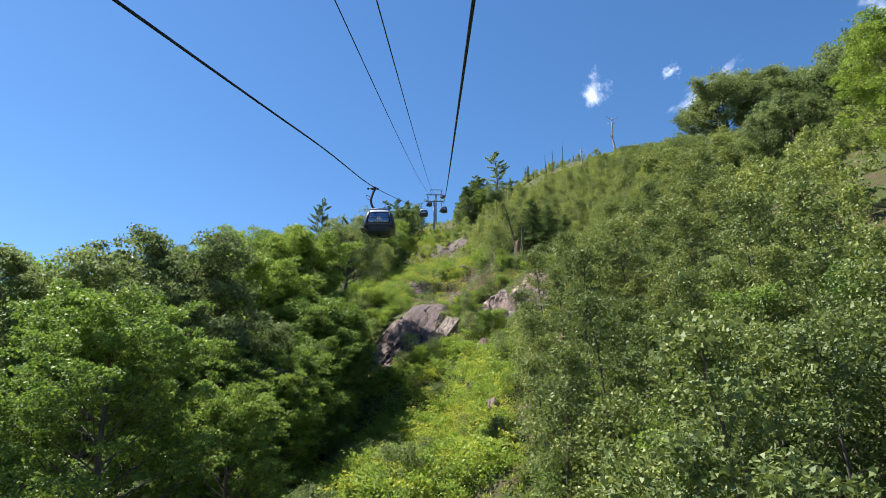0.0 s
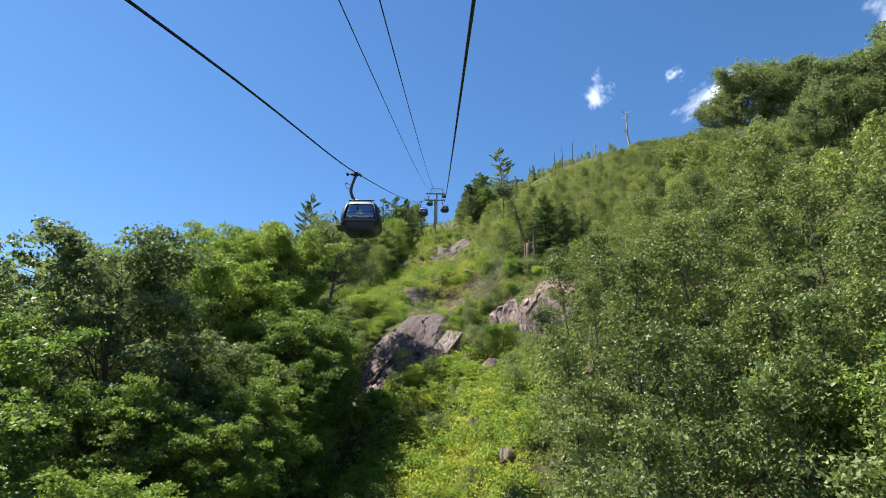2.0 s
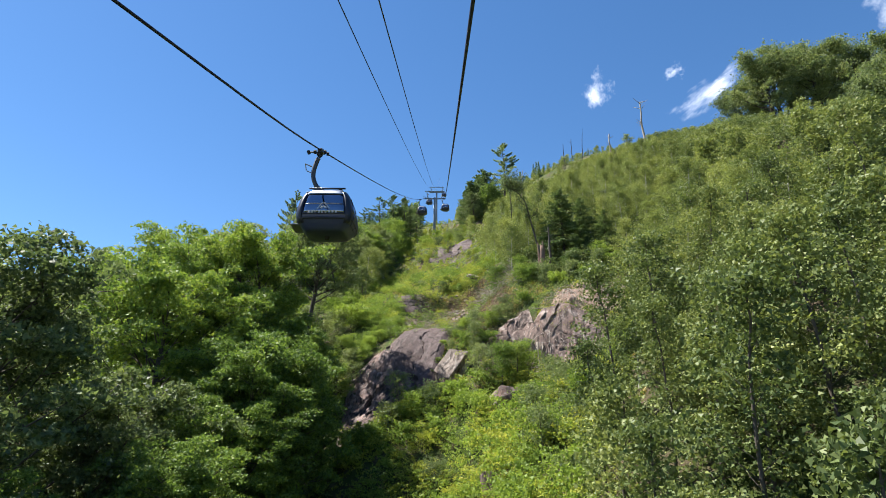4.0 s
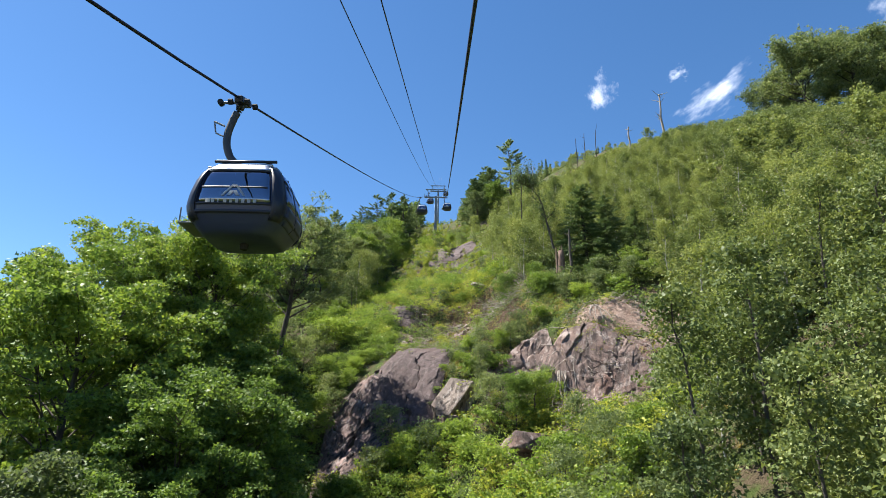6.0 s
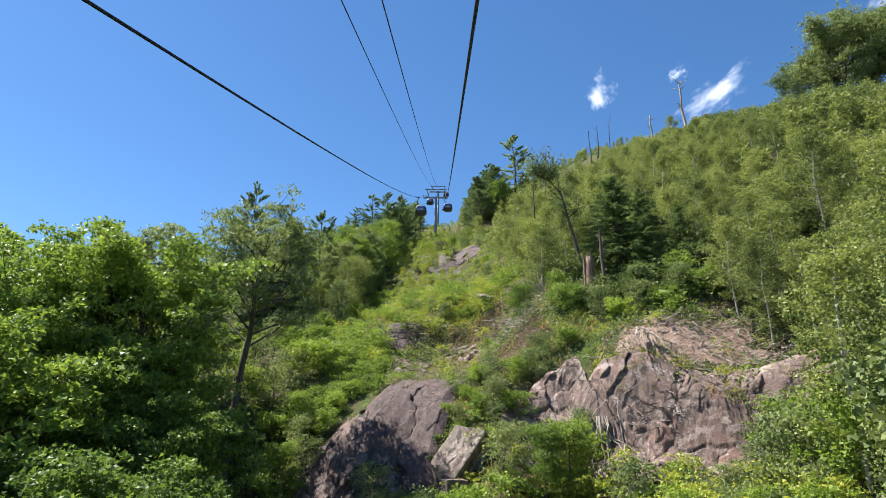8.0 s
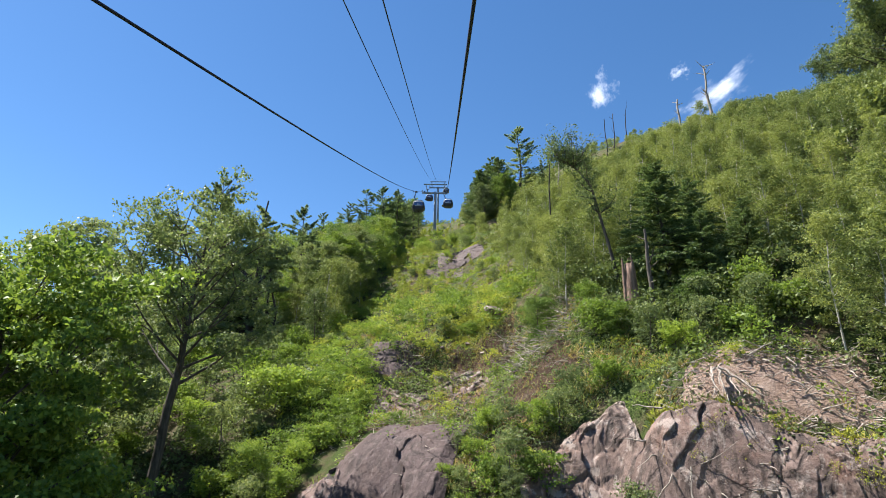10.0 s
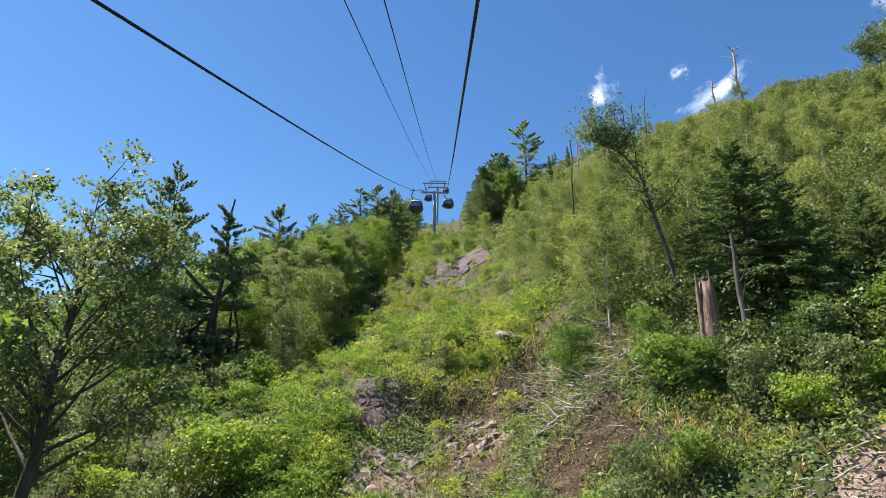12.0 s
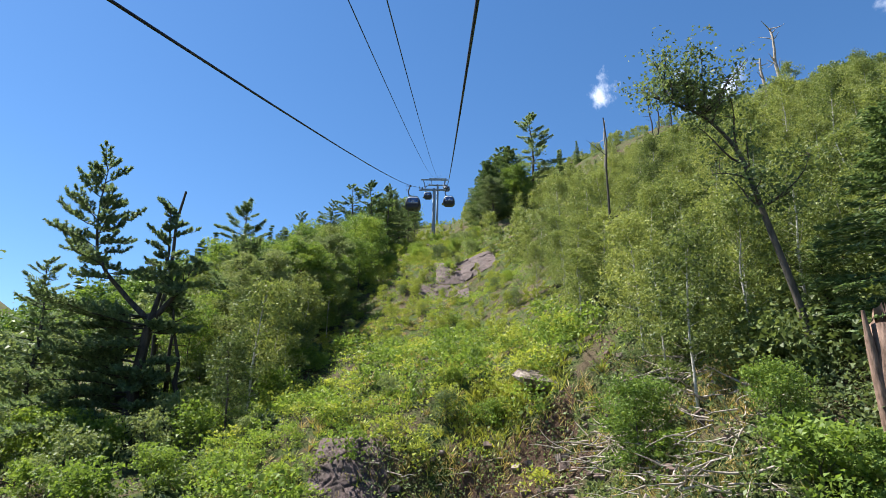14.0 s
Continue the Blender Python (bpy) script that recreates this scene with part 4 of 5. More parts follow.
def plumes(rng, wood, green, base, way, length, r0, bend, full=1.0):
    """One pine bough: a bowed limb with side twigs that carry feathery needle plumes."""
    pts, rad = limb(rng, base, way, length, r0, bend, 8, 0.07)
    wood.put(*tube(pts, rad, 5))
    d = unit(pts[-1] - pts[0])
    side = unit(np.cross(d, [0, 0, 1.0]))
    for f in np.linspace(0.22, 1.0, max(4, int(length * 4.2 * full))):
        q = np.array([np.interp(f, np.linspace(0, 1, 8), pts[:, i]) for i in range(3)])
        for sign in ((-1, 1) if f < 0.97 else (0,)):
            w = d * rng.uniform(0.4, 0.9) + side * sign * rng.uniform(0.5, 1.0) + np.array([0, 0, rng.uniform(0.05, 0.5)])
            tw, tr = limb(rng, q, w, rng.uniform(0.4, 0.8) * (1.25 - 0.5 * f) * min(1.4, 0.5 + length * 0.22), 0.014, 0.3, 4)
            wood.put(*tube(tw, tr, 3))
            m = 50
            along = rng.uniform(0.15, 1.0, m)
            spot = np.stack([np.interp(along, np.linspace(0, 1, 4), tw[:, i]) for i in range(3)], 1)
            nd = unit(w) * 0.7 + rng.normal(0, 0.6, (m, 3)) + np.array([0, 0, 0.2])
            spot = spot + unit(nd) * 0.09
            green.put(*blades(spot, nd, np.cross(nd, rng.normal(0, 1, (m, 3))), rng.uniform(0.18, 0.3, m), np.full(m, 0.075)))


def forked_pine(seed):
    """An old pine whose live leader bows out to one side, over long level boughs."""
    rng = np.random.default_rng(seed)
    wood, green = Bag(), Bag()
    stem = np.array([(0, 0, -0.4), (-0.1, 0, 2.4), (0.05, 0, 5.2), (0.3, 0, 7.8)])
    wood.put(*tube(stem, [0.4, 0.34, 0.29, 0.25], 10))
    lead = np.array([(0.2, 0, 7.4), (-1.2, 0.1, 8.6), (-2.8, 0.1, 10.2), (-3.7, 0.2, 11.6), (-4.0, 0.2, 13.2), (-4.1, 0.2, 15.0), (-4.0, 0.2, 17.0)])
    wood.put(*tube(lead, [0.19, 0.15, 0.12, 0.1, 0.07, 0.05, 0.015], 8))
    second = np.array([(0.3, 0, 7.6), (0.5, 0.3, 9.6), (0.5, 0.4, 11.8), (0.2, 0.4, 14.4)])
    wood.put(*tube(second, [0.17, 0.12, 0.08, 0.015], 8))
    right = np.array([(0.3, 0, 7.4), (1.3, 0.3, 9.0), (2.2, 0.5, 11.0)])
    wood.put(*tube(right, [0.2, 0.13, 0.03], 7))
    for k in range(58):                       # level boughs of the stem, longer on the open side
        f = rng.uniform(0.3, 1.0)
        base = np.array([np.interp(f, np.linspace(0, 1, 4), stem[:, i]) for i in range(3)])
        a = rng.normal(math.pi, 0.8) if rng.uniform() < 0.68 else rng.uniform(-1.2, 1.2)
        out = (6.2 if math.cos(a) < 0 else 2.8) * rng.uniform(0.5, 1.0)
        plumes(rng, wood, green, base, (math.cos(a), math.sin(a), rng.uniform(-0.12, 0.12)), out, 0.06, 0.12)
    for line, count, reach, low in ((lead, 36, 3.4, 0.3), (second, 20, 2.2, 0.25), (right, 16, 2.0, 0.2)):
        for k in range(count):
            f = low + (1 - low) * k / (count - 1)
            n = np.linspace(0, 1, len(line))
            base = np.array([np.interp(f, n, line[:, i]) for i in range(3)])
            a = rng.uniform(0, 6.28)
            plumes(rng, wood, green, base, (math.cos(a), math.sin(a) * 0.7, -0.02 + 0.85 * f * f), reach * (1.1 - 0.72 * f) * rng.uniform(0.3, 1.3), 0.035, 0.14, 0.8)
    return wood.data(), green.data()


old_pine = tree("pine_tree", forked_pine(24), BARK_DARK, NEEDLE_PINE, "old white pine with a bowed leader and ragged level boughs", "pine tree", "pines")
stand(old_pine, -17.0, 101.0, 0, 1.0)
stand(white_pine, -15.8, 112.0, 0, top_size(-15.8, 112.0, 43.2, white_pine))
for x, y, top, turn, s in ((-27.6, 108.0, 37.0, 90, 0), (-12.0, 160.0, 67.0, 40, 0), (-16.0, 166.0, 69.0, 140, 0), (-20.5, 170.0, 67.5, 220, 0), (-9.6, 164.0, 68.0, 300, 0), (-14.0, 182.0, 73.5, 10, 0), (-7.4, 186.0, 75.0, 70, 0), (-8.7, 178.0, 71.5, 200, 0), (-6.6, 197.0, 78.5, 130, 0), (-10.5, 190.0, 76.5, 320, 0),
                           (-26.0, 172.0, 66.0, 80, 0), (-31.0, 178.0, 65.0, 190, 0), (-10.5, 176.0, 72.5, 260, 0), (17.9, 178.7, 91.5, 30, 0), (11.2, 172.0, 80.0, 110, 0), (13.5, 176.5, 81.0, 10, 0)):
    again(white_pine, x, y, turn, top_size(x, y, top, white_pine))

hemlock = tree("hemlock_tree", conifer(22, 12, 3.6, 0.2, 24, 8, 0.27, 0.2, -0.12, 2.0, blunt=0.5, thin=0.34, ragged=0.5), BARK_DARK, NEEDLE_DARK, "dense dark hemlock with drooping boughs", "hemlock tree", "hemlocks")
stand(hemlock, 13.4, 82.2, 0, top_size(13.4, 82.2, 34.4, hemlock), wide=1.1)
for x, y, top, turn in ((15.6, 83.8, 34.0, 200), (15.0, 80.6, 30.5, 70), (17.6, 81.0, 31.5, 130), (11.9, 84.8, 31.0, 300), (-33.0, 196.0, 71.0, 40), (9.5, 168.0, 76.0, 140), (7.4, 157.0, 69.5, 30), (10.4, 160.0, 73.5, 210), (7.6, 166.0, 72.5, 110), (-44.0, 205.0, 70.0, 240)):
    again(hemlock, x, y, turn, top_size(x, y, top, hemlock))


def bowed_tree(seed):
    """A broadleaf tree whose trunk leans and then bows out almost level."""
    rng = np.random.default_rng(seed)
    wood, tips = Bag(), []
    stem = np.array([(0.4, 0, -0.6), (0.0, 0, 2.0), (-0.6, 0, 4.6), (-1.0, 0, 6.6), (-2.0, 0.1, 8.0), (-3.6, 0.1, 8.6)])
    n = np.linspace(0, 1, 6)
    fine = np.stack([np.interp(np.linspace(0, 1, 21), n, stem[:, i]) for i in range(3)], 1)
    for _ in range(2):
        fine[1:-1] = (fine[:-2] + 2 * fine[1:-1] + fine[2:]) / 4
    wood.put(*tube(fine, np.linspace(0.13, 0.03, 21), 8))
    for k in range(30):
        f = rng.uniform(0.42, 1.0)
        base = fine[int(f * 20)]
        a = rng.uniform(0, 6.28)
        pts, rad = limb(rng, base, (math.cos(a) + 0.25, math.sin(a) * 0.8, rng.uniform(-0.1, 1.0)), rng.uniform(0.9, 2.3), 0.045, 0.3, 6, 0.16)
        wood.put(*tube(pts, rad, 5))
        tips += [pts[-1], pts[3]]
        for _ in range(3):
            sp, sr = limb(rng, pts[rng.integers(2, 6)], rng.normal(0, 1, 3) + np.array([0, 0, 0.5]), rng.uniform(0.4, 0.9), 0.016, 0.2, 4, 0.15)
            wood.put(*tube(sp, sr, 4))
            tips.append(sp[-1])
    tips = np.array(tips)
    pick = tips[rng.integers(0, len(tips), 1500)]
    spot = np.repeat(pick + rng.normal(0, 0.24, pick.shape), 4, axis=0) + rng.normal(0, 0.1, (6000, 3))
    return wood.data(), leaf_cloud(rng, spot, 0.11, 0.5)


leaning = tree("leaning_tree", bowed_tree(31), BARK, LEAF_OLIVE, "leaning broadleaf tree with a bare bowed trunk", "tree")
leaning.matrix_basis = Matrix.Translation((10.7, 84.5, 27.3))


ridge_oak = tree("oak_tree", broadleaf(41, 15, 5.0, 0.28, 30, 20000, 0.25, 0.34, 0.66, flat=0.4, spray=5, gaps=0.2), BARK_DARK, LEAF_OLIVE, "large dark-green broadleaf tree on the ridge", "tree", "ridge trees")
stand(ridge_oak, 60.5, 117.0, 0, top_size(60.5, 117.0, 78.0, ridge_oak))
for x, y, top, turn in ((65.0, 122.0, 81.0, 50), (70.0, 118.0, 80.5, 110), (75.0, 126.0, 84.0, 170), (81.0, 122.0, 83.0, 230), (57.5, 124.0, 74.5, 290), (87.0, 130.0, 86.0, 340), (93.0, 124.0, 86.0, 20),
                        (42.0, 70.0, 41.5, 80), (46.5, 71.5, 45.0, 140), (51.5, 76.0, 51.0, 200), (56.0, 70.0, 52.5, 260), (50.0, 64.0, 46.0, 310), (61.0, 75.0, 56.0, 350)):
    again(ridge_oak, x, y, turn, top_size(x, y, top, ridge_oak), 0.4)


def snag(name, seed, tall, r, twigs, material, label, lean=(0.0, 0.0)):
    """A dead standing trunk with broken branches."""
    rng = np.random.default_rng(seed)
    root = tagged(new(name), label, "dead tree", "dead trees")
    ts = np.linspace(0, 1, 8)
    pts = np.stack([lean[0] * ts * tall + rng.normal(0, 0.01 * tall, 8), lean[1] * ts * tall + rng.normal(0, 0.01 * tall, 8), ts * tall], 1)
    part("trunk", tube(pts, r * (1.1 - 0.7 * ts), 8), material, root, smooth=True)
    if twigs:
        for k in range(twigs):
            f = rng.uniform(0.35, 1.0)
            base = np.array([np.interp(f, ts, pts[:, i]) for i in range(3)])
            a = rng.uniform(0, 6.28)
            part("dead_branch", tube(*limb(rng, base, (math.cos(a), math.sin(a), rng.uniform(-0.1, 0.8)), tall * rng.uniform(0.06, 0.2), r * 0.3, 0.3, 5, 0.15), 5), material, root)
    return root


def set_snag(seed, x, y, top, r, twigs, material, label, lean=(0, 0)):
    base = at(x, y, 0.4)
    snag("dead_tree", seed, top - base.z, r, twigs, material, label, lean).matrix_basis = Matrix.Translation(base)


set_snag(1, -18.6, 105.6, 41.2, 0.2, 5, BARK_DARK, "dark dead trunk snapped off at the top", (0.03, 0))
set_snag(2, -14.2, 101.6, 32.0, 0.16, 4, BARK_DARK, "dark slanting dead trunk beside the pine", (-0.22, 0))
set_snag(12, -16.2, 103.0, 31.0, 0.2, 3, BARK_DARK, "dark upright dead trunk behind the pine", (0.0, 0))
set_snag(3, 29.6, 115.4, 59.8, 0.22, 9, DEADWOOD, "pale dead standing trunk with broken branches")
set_snag(4, 42.0, 132.4, 77.0, 0.28, 10, DEADWOOD, "tall pale dead spruce on the skyline")
set_snag(5, 25.0, 132.0, 66.5, 0.12, 3, BARK_DARK, "thin dark dead pole on the skyline")
set_snag(6, 27.5, 136.0, 70.0, 0.12, 3, BARK_DARK, "thin dark dead pole on the skyline")
set_snag(7, 31.0, 140.0, 73.0, 0.12, 3, BARK_DARK, "thin dark dead pole on the skyline")
set_snag(8, 13.4, 112.0, 51.0, 0.1, 8, DEADWOOD, "grey dead tree with fine bare twigs")
set_snag(9, -24.0, 132.0, 47.5, 0.16, 6, BARK_DARK, "forked dark dead trunk on the hillside")
set_snag(10, 11.4, 79.6, 29.0, 0.17, 8, BARK, "grey dead trunk with stubs of branches", (-0.04, 0))
set_snag(11, 10.0, 100.5, 44.5, 0.1, 3, BARK_DARK, "thin dark dead pole above the birches")

# broken stump
stump = tagged(new("tree_stump"), "tall splintered reddish tree stump", "stump")
sv, sq = tube([(0, 0, -2.2), (0, 0, 0.7), (0.04, 0, 1.6), (0.0, 0.03, 2.6), (0.02, 0.0, 2.9)], [0.6, 0.5, 0.44, 0.4, 0.22], 16)
sv[-16:, 2] += np.random.default_rng(5).uniform(-0.9, 0.6, 16)
part("stump_body", (sv, sq), STUMPWOOD, stump)
part("split_spike", tube([(-0.5, 0, -2.0), (-0.55, 0.05, 1.6), (-0.62, 0.0, 3.1)], [0.22, 0.17, 0.06], 8), STUMPWOOD, stump)
stump.matrix_basis = Matrix.Translation(at(10.75, 81.2, -0.9)) @ Matrix.Scale(0.66, 4)

# ---- young birch stand on the open side ----
rng = np.random.default_rng(77)
birches = []
for k, (tall, rad, n) in enumerate(((7.0, 1.3, 6000), (8.2, 1.5, 7000), (6.0, 1.25, 5200), (7.6, 1.1, 5200), (5.2, 1.2, 4600))):
    # the first three makes carry the lit leaf tone, the others the shaded one
    birches.append(tree("birch_tree", broadleaf(100 + k, tall, rad, 0.18, 24, n, 0.104, 0.055, 0.3, flat=0.3, twigs=False), BARK_BIRCH if k < 3 else BARK, LEAF_BIRCH_LIT if k < 3 else LEAF_BIRCH_SHADE, "slender young birch with small green leaves", "birch tree", "young birch stand"))
saplings = []
for k, (tall, rad, n) in enumerate(((4.2, 1.5, 8500), (5.5, 1.8, 11500))):
    saplings.append(tree("maple_sapling", broadleaf(120 + k, tall, rad, 0.12, 18, n, 0.11, 0.06, 0.38, flat=0.4, twigs=False), BARK, LEAF_MAPLE, "bright green bushy maple sapling", "sapling", "saplings"))


def grow(kinds, spots, first_used):
    """Sets trees of these kinds on the spots (x, y, size)."""
    for i, (x, y, s) in enumerate(spots):
        k = i % len(kinds)
        if kinds[k].name not in first_used:
            first_used.add(kinds[k].name)
            stand(kinds[k], x, y, 0, s)
        else:
            again(kinds[k], x, y, rng.uniform(0, 360), s, 0.25, rng.uniform(-4, 4))


def scatter(n, x0, x1, y0, y1, gap, keep):
    got = []
    for _ in range(n * 40):
        if len(got) == n:
            break
        x, y = rng.uniform(x0, x1), rng.uniform(y0, y1)
        if keep(x, y) and all((x - a) ** 2 + (y - b) ** 2 > gap * gap for a, b, _ in got):
            got.append((x, y, rng.uniform(0.75, 1.15)))
    return got


used = set()
near_right = scatter(285, 4.5, 34, 9, 122, 1.75, lambda x, y: x > edges_at(y)[1] + 0.3 and x < 14 + 0.2 * y and not (9 < x < 17 and 77.0 < y < 85) and not (x < 12.5 and 74 < y < 86))
near_right = [(x, y, s * (1.22 if y < 52 else 1.0 if y < 76 else 0.84 if x < 24 else 0.68)) for x, y, s in near_right]
# lit-toned birches beyond, shade-toned ones near: the shade is painted by leaf colour
grow(birches[:3], [p for p in near_right if p[1] >= 52], used)
grow(birches[3:], [p for p in near_right if p[1] < 52], used)
used2 = set()
grow(saplings, [(5.6, 28, 0.9), (7.5, 20, 1.0), (9.5, 24, 1.1), (11.5, 30, 1.0), (8.6, 33.5, 0.9), (13.5, 26, 1.1), (6.3, 70.4, 0.85), (5.0, 69.8, 0.7), (8.6, 82.4, 0.5),
                (-10.5, 46.0, 1.0), (15.0, 19.0, 1.1), (17.0, 23.0, 1.1), (6.2, 86.5, 0.7), (-9.6, 76.5, 0.8), (-9.4, 80.5, 0.7), (-10.2, 60.0, 0.9), (9.3, 79.6, 0.5), (13.2, 78.6, 0.5)], used2)
left_young = scatter(110, -32, -9, 84, 150, 1.9, lambda x, y: x < edges_at(y)[0] - 0.6 and x > -13 - 0.2 * (y - 70) and not (x > -22 and y < 97) and not (-22 < x < -10.8 and y < 106))
left_young = [(x, y, s * 1.1) for x, y, s in left_young]
young = []
for k, (tall, rad, n) in enumerate(((7.2, 1.9, 6500), (6.2, 1.7, 5500), (8.0, 2.0, 7500))):
    young.append(tree("young_maple", broadleaf(140 + k, tall, rad, 0.12, 26, n, 0.14, 0.06, 0.4, flat=0.55, twigs=False), BARK, LEAF_MAPLE, "young green maple at the edge of the cleared strip", "tree", "young maples"))
grow(young, left_young[::2], set())
grow(birches, left_young[1::2], used)

# ---- far woods, joined ----
def far_woods(name, spots, templates, leaf, label):
    """Many far trees as one mesh of leaf clumps: spots (x, y, size)."""
    bag = Bag()
    for i, (x, y, s) in enumerate(spots):
        v, q = templates[i % len(templates)]
        a = rng.uniform(0, 6.28)
        c, d = math.cos(a), math.sin(a)
        w = np.stack([v[:, 0] * c - v[:, 1] * d, v[:, 0] * d + v[:, 1] * c, v[:, 2]], 1) * s
        bag.put(w + np.array([x, y, float(height(x, y)) - 0.3]), q)
    return tagged(part(name, bag.data(), leaf), label, "woods", kind="stuff")


small = [broadleaf(200 + k, 7.5, 1.45, 0.06, 16, 560, 0.36, 0.05, 0.36, flat=0.25, spray=4)[1] for k in range(4)]
large = [broadleaf(210 + k, 12, 3.4, 0.15, 18, 1050, 0.58, 0.1, 0.72)[1] for k in range(3)]
dark = [conifer(220 + k, 12, 2.4, 0.08, 20, 4, 0.75, 0.1, -0.35, 0.45, blunt=0.9, thin=0.3)[1] for k in range(2)]


def field(n, x0, x1, y0, y1, keep, low=0.75, high=1.2):
    x, y = rng.uniform(x0, x1, n), rng.uniform(y0, y1, n)
    return [(a, b, rng.uniform(low, high)) for a, b in zip(x, y) if keep(a, b)]


right_far = field(2300, 5, 95, 14, 235, lambda x, y: x > edges_at(y)[1] + 0.5 and (x >= 14 + 0.2 * y or y > 120) and x < 36 + 0.42 * y, 0.4, 0.68)
right_far += field(650, 28, 85, 70, 160, lambda x, y: x < 40 + 0.42 * y, 0.4, 0.68)
right_far = [(x, y, s * (0.55 if x > 38 and y > 85 else 0.68 if x > 26 and y > 90 else 0.85 if y > 95 else 1.0)) for x, y, s in right_far]
far_woods("birch_woods", right_far, small, LEAF_BIRCH_LIT, "dense young birch woods covering the open mountainside")
around = field(170, -130, -14, -70, 60, lambda x, y: not (x > -34 and y > 20) and x < -14 - 0.05 * max(0, y), 0.5, 0.85)
far_woods("valley_woods", around, large + small[:2], LEAF_MAPLE, "mixed green woods lower on the mountainside")
lower = field(420, 9, 80, -60, 30, lambda x, y: y < 8 or x > 34, 0.5, 0.9)
far_woods("birch_woods", lower, small, LEAF_BIRCH_SHADE, "young birch woods lower on the mountainside")
valley = field(150, -64, -24, 82, 140, lambda x, y: x < -24 - 0.1 * (y - 82), 0.6, 1.0)
far_woods("valley_woods", valley, small, LEAF_OLIVE, "dull green young woods on the falling slope")
left_far = field(700, -160, -9, 60, 330, lambda x, y: x < edges_at(min(y, 260))[0] - 1.0 and (y > 150 or x < -34) and x > -30 - 0.7 * y, 0.45, 0.85)
far_woods("mixed_woods", left_far, large + small[:2], LEAF_MAPLE, "mixed green woods falling away beside the line")
left_dark = field(120, -90, -8, 140, 300, lambda x, y: x < edges_at(min(y, 260))[0] - 1.0 and x > -0.4 * y, 0.7, 1.1)
far_woods("conifer_woods", left_dark, dark, NEEDLE_DARK, "dark conifer woods on the upper slope")
top_right = field(26, 7, 60, 150, 300, lambda x, y: x > edges_at(min(y, 260))[1] + 1, 0.4, 0.8)
far_woods("spruce_woods", top_right, dark, NEEDLE_PINE, "scattered small spruces along the skyline")

strip_far = field(560, -9, 7, 104, 250, lambda x, y: edges_at(y)[0] < x < edges_at(y)[1] and not (-1.5 < x < 2 and 128 < y < 132) and not (1.5 < x < 5 and 133 < y < 137), 0.13, 0.26)
far_woods("strip_shrubs", strip_far, small, LEAF_FERN, "low yellow-green shrubs on the upper strip")

# ---- low plants of the cleared strip ----
def carpet(name, n, leaf, tall, width, y0, y1, keep, label, spread_out=0.25, bunch=14, lift=0.0, across=None):
    """Low plants: bunches of upright, arching blades, or of leaves lifted above the ground."""
    m = n // bunch
    y = rng.uniform(y0, y1, m)
    l, r = edges_at(y)
    x = l - 2 + (r - l + 4) * rng.uniform(0, 1, m) if across is None else rng.uniform(*across, m)
    bare = ((x > -7.2) & (x < 0.4) & (y > 73.4) & (y < 80.5 + 0.35 * x) & (x < (y - 75.5) * 0.45)) | ((x > 7.5) & (x < 18.5) & (y > cliff_line(x) - 2.2) & (y < cliff_line(x) + 0.6)) | ((x > 3.2) & (x < 8.6) & (y > 73.2) & (y < 76.0)) | ((x > 9.5) & (x < 19) & (y > cliff_line(x) + 2.2) & (y < 74.2) & (np.sin(x * 2.1 + y * 1.3) < 0.75))
    # the broken bank between the cliffs and the grass carries few plants
    bank = (x > -3.0) & (x < 8.6) & (y > 77.0) & (y < 91.8) & (rng.uniform(0, 1, m) < np.where((y > 88) & (x < 1), 0.3, 0.6))
    ok = keep(x, y) & ~bare & ~bank
    x, y = x[ok], y[ok]
    size = rng.uniform(0.6, 1.3, len(x))
    x, y, size = np.repeat(x, bunch), np.repeat(y, bunch), np.repeat(size, bunch)
    a = rng.uniform(0, 2 * np.pi, len(x))
    out = rng.uniform(0.2, 1.0, len(x))
    way = np.stack([np.cos(a) * out, np.sin(a) * out, rng.uniform(0.25, 1.0, len(x)) if not lift else rng.normal(0, 0.4, len(x))], 1)
    long_ = tall * size * rng.uniform(0.6, 1.2, len(x))
    px, py = x + np.cos(a) * out * spread_out * size, y + np.sin(a) * out * spread_out * size
    up = long_ * 0.38 * way[:, 2] if not lift else lift * size * (1.15 - out) * rng.uniform(0.3, 1.1, len(x))
    spot = np.stack([px, py, height(px, py) + up], 1)
    flat = np.cross(unit(way), rng.normal(0, 0.6, (len(x), 3)) + np.array([0, 0, 1.0]))
    return tagged(part(name, blades(spot, way, flat, long_, long_ * width), leaf), label, "plants", kind="stuff")


def patchy(cut, seed, scale=0.35):
    def keep(x, y):
        f = np.sin(x * scale + seed) + np.sin(y * scale * 0.8 + seed * 2) + np.sin((x - y) * scale * 0.6 + seed * 3)
        return f > cut
    return keep


carpet("ferns", 130000, LEAF_FERN, 0.27, 0.24, 28, 185, patchy(-1.1, 1.0), "bright yellow-green ferns and low growth on the strip", 0.32, 28)
carpet("low_shrubs", 90000, LEAF_BUSH, 0.15, 0.65, 28, 185, patchy(-0.9, 2.2), "low green shrubs on the cleared strip", 0.75, 45, 0.8)
carpet("dry_grass", 46000, LEAF_STRAW, 0.45, 0.08, 28, 150, patchy(0.4, 3.1), "dry yellow grass in tufts", 0.2, 16)

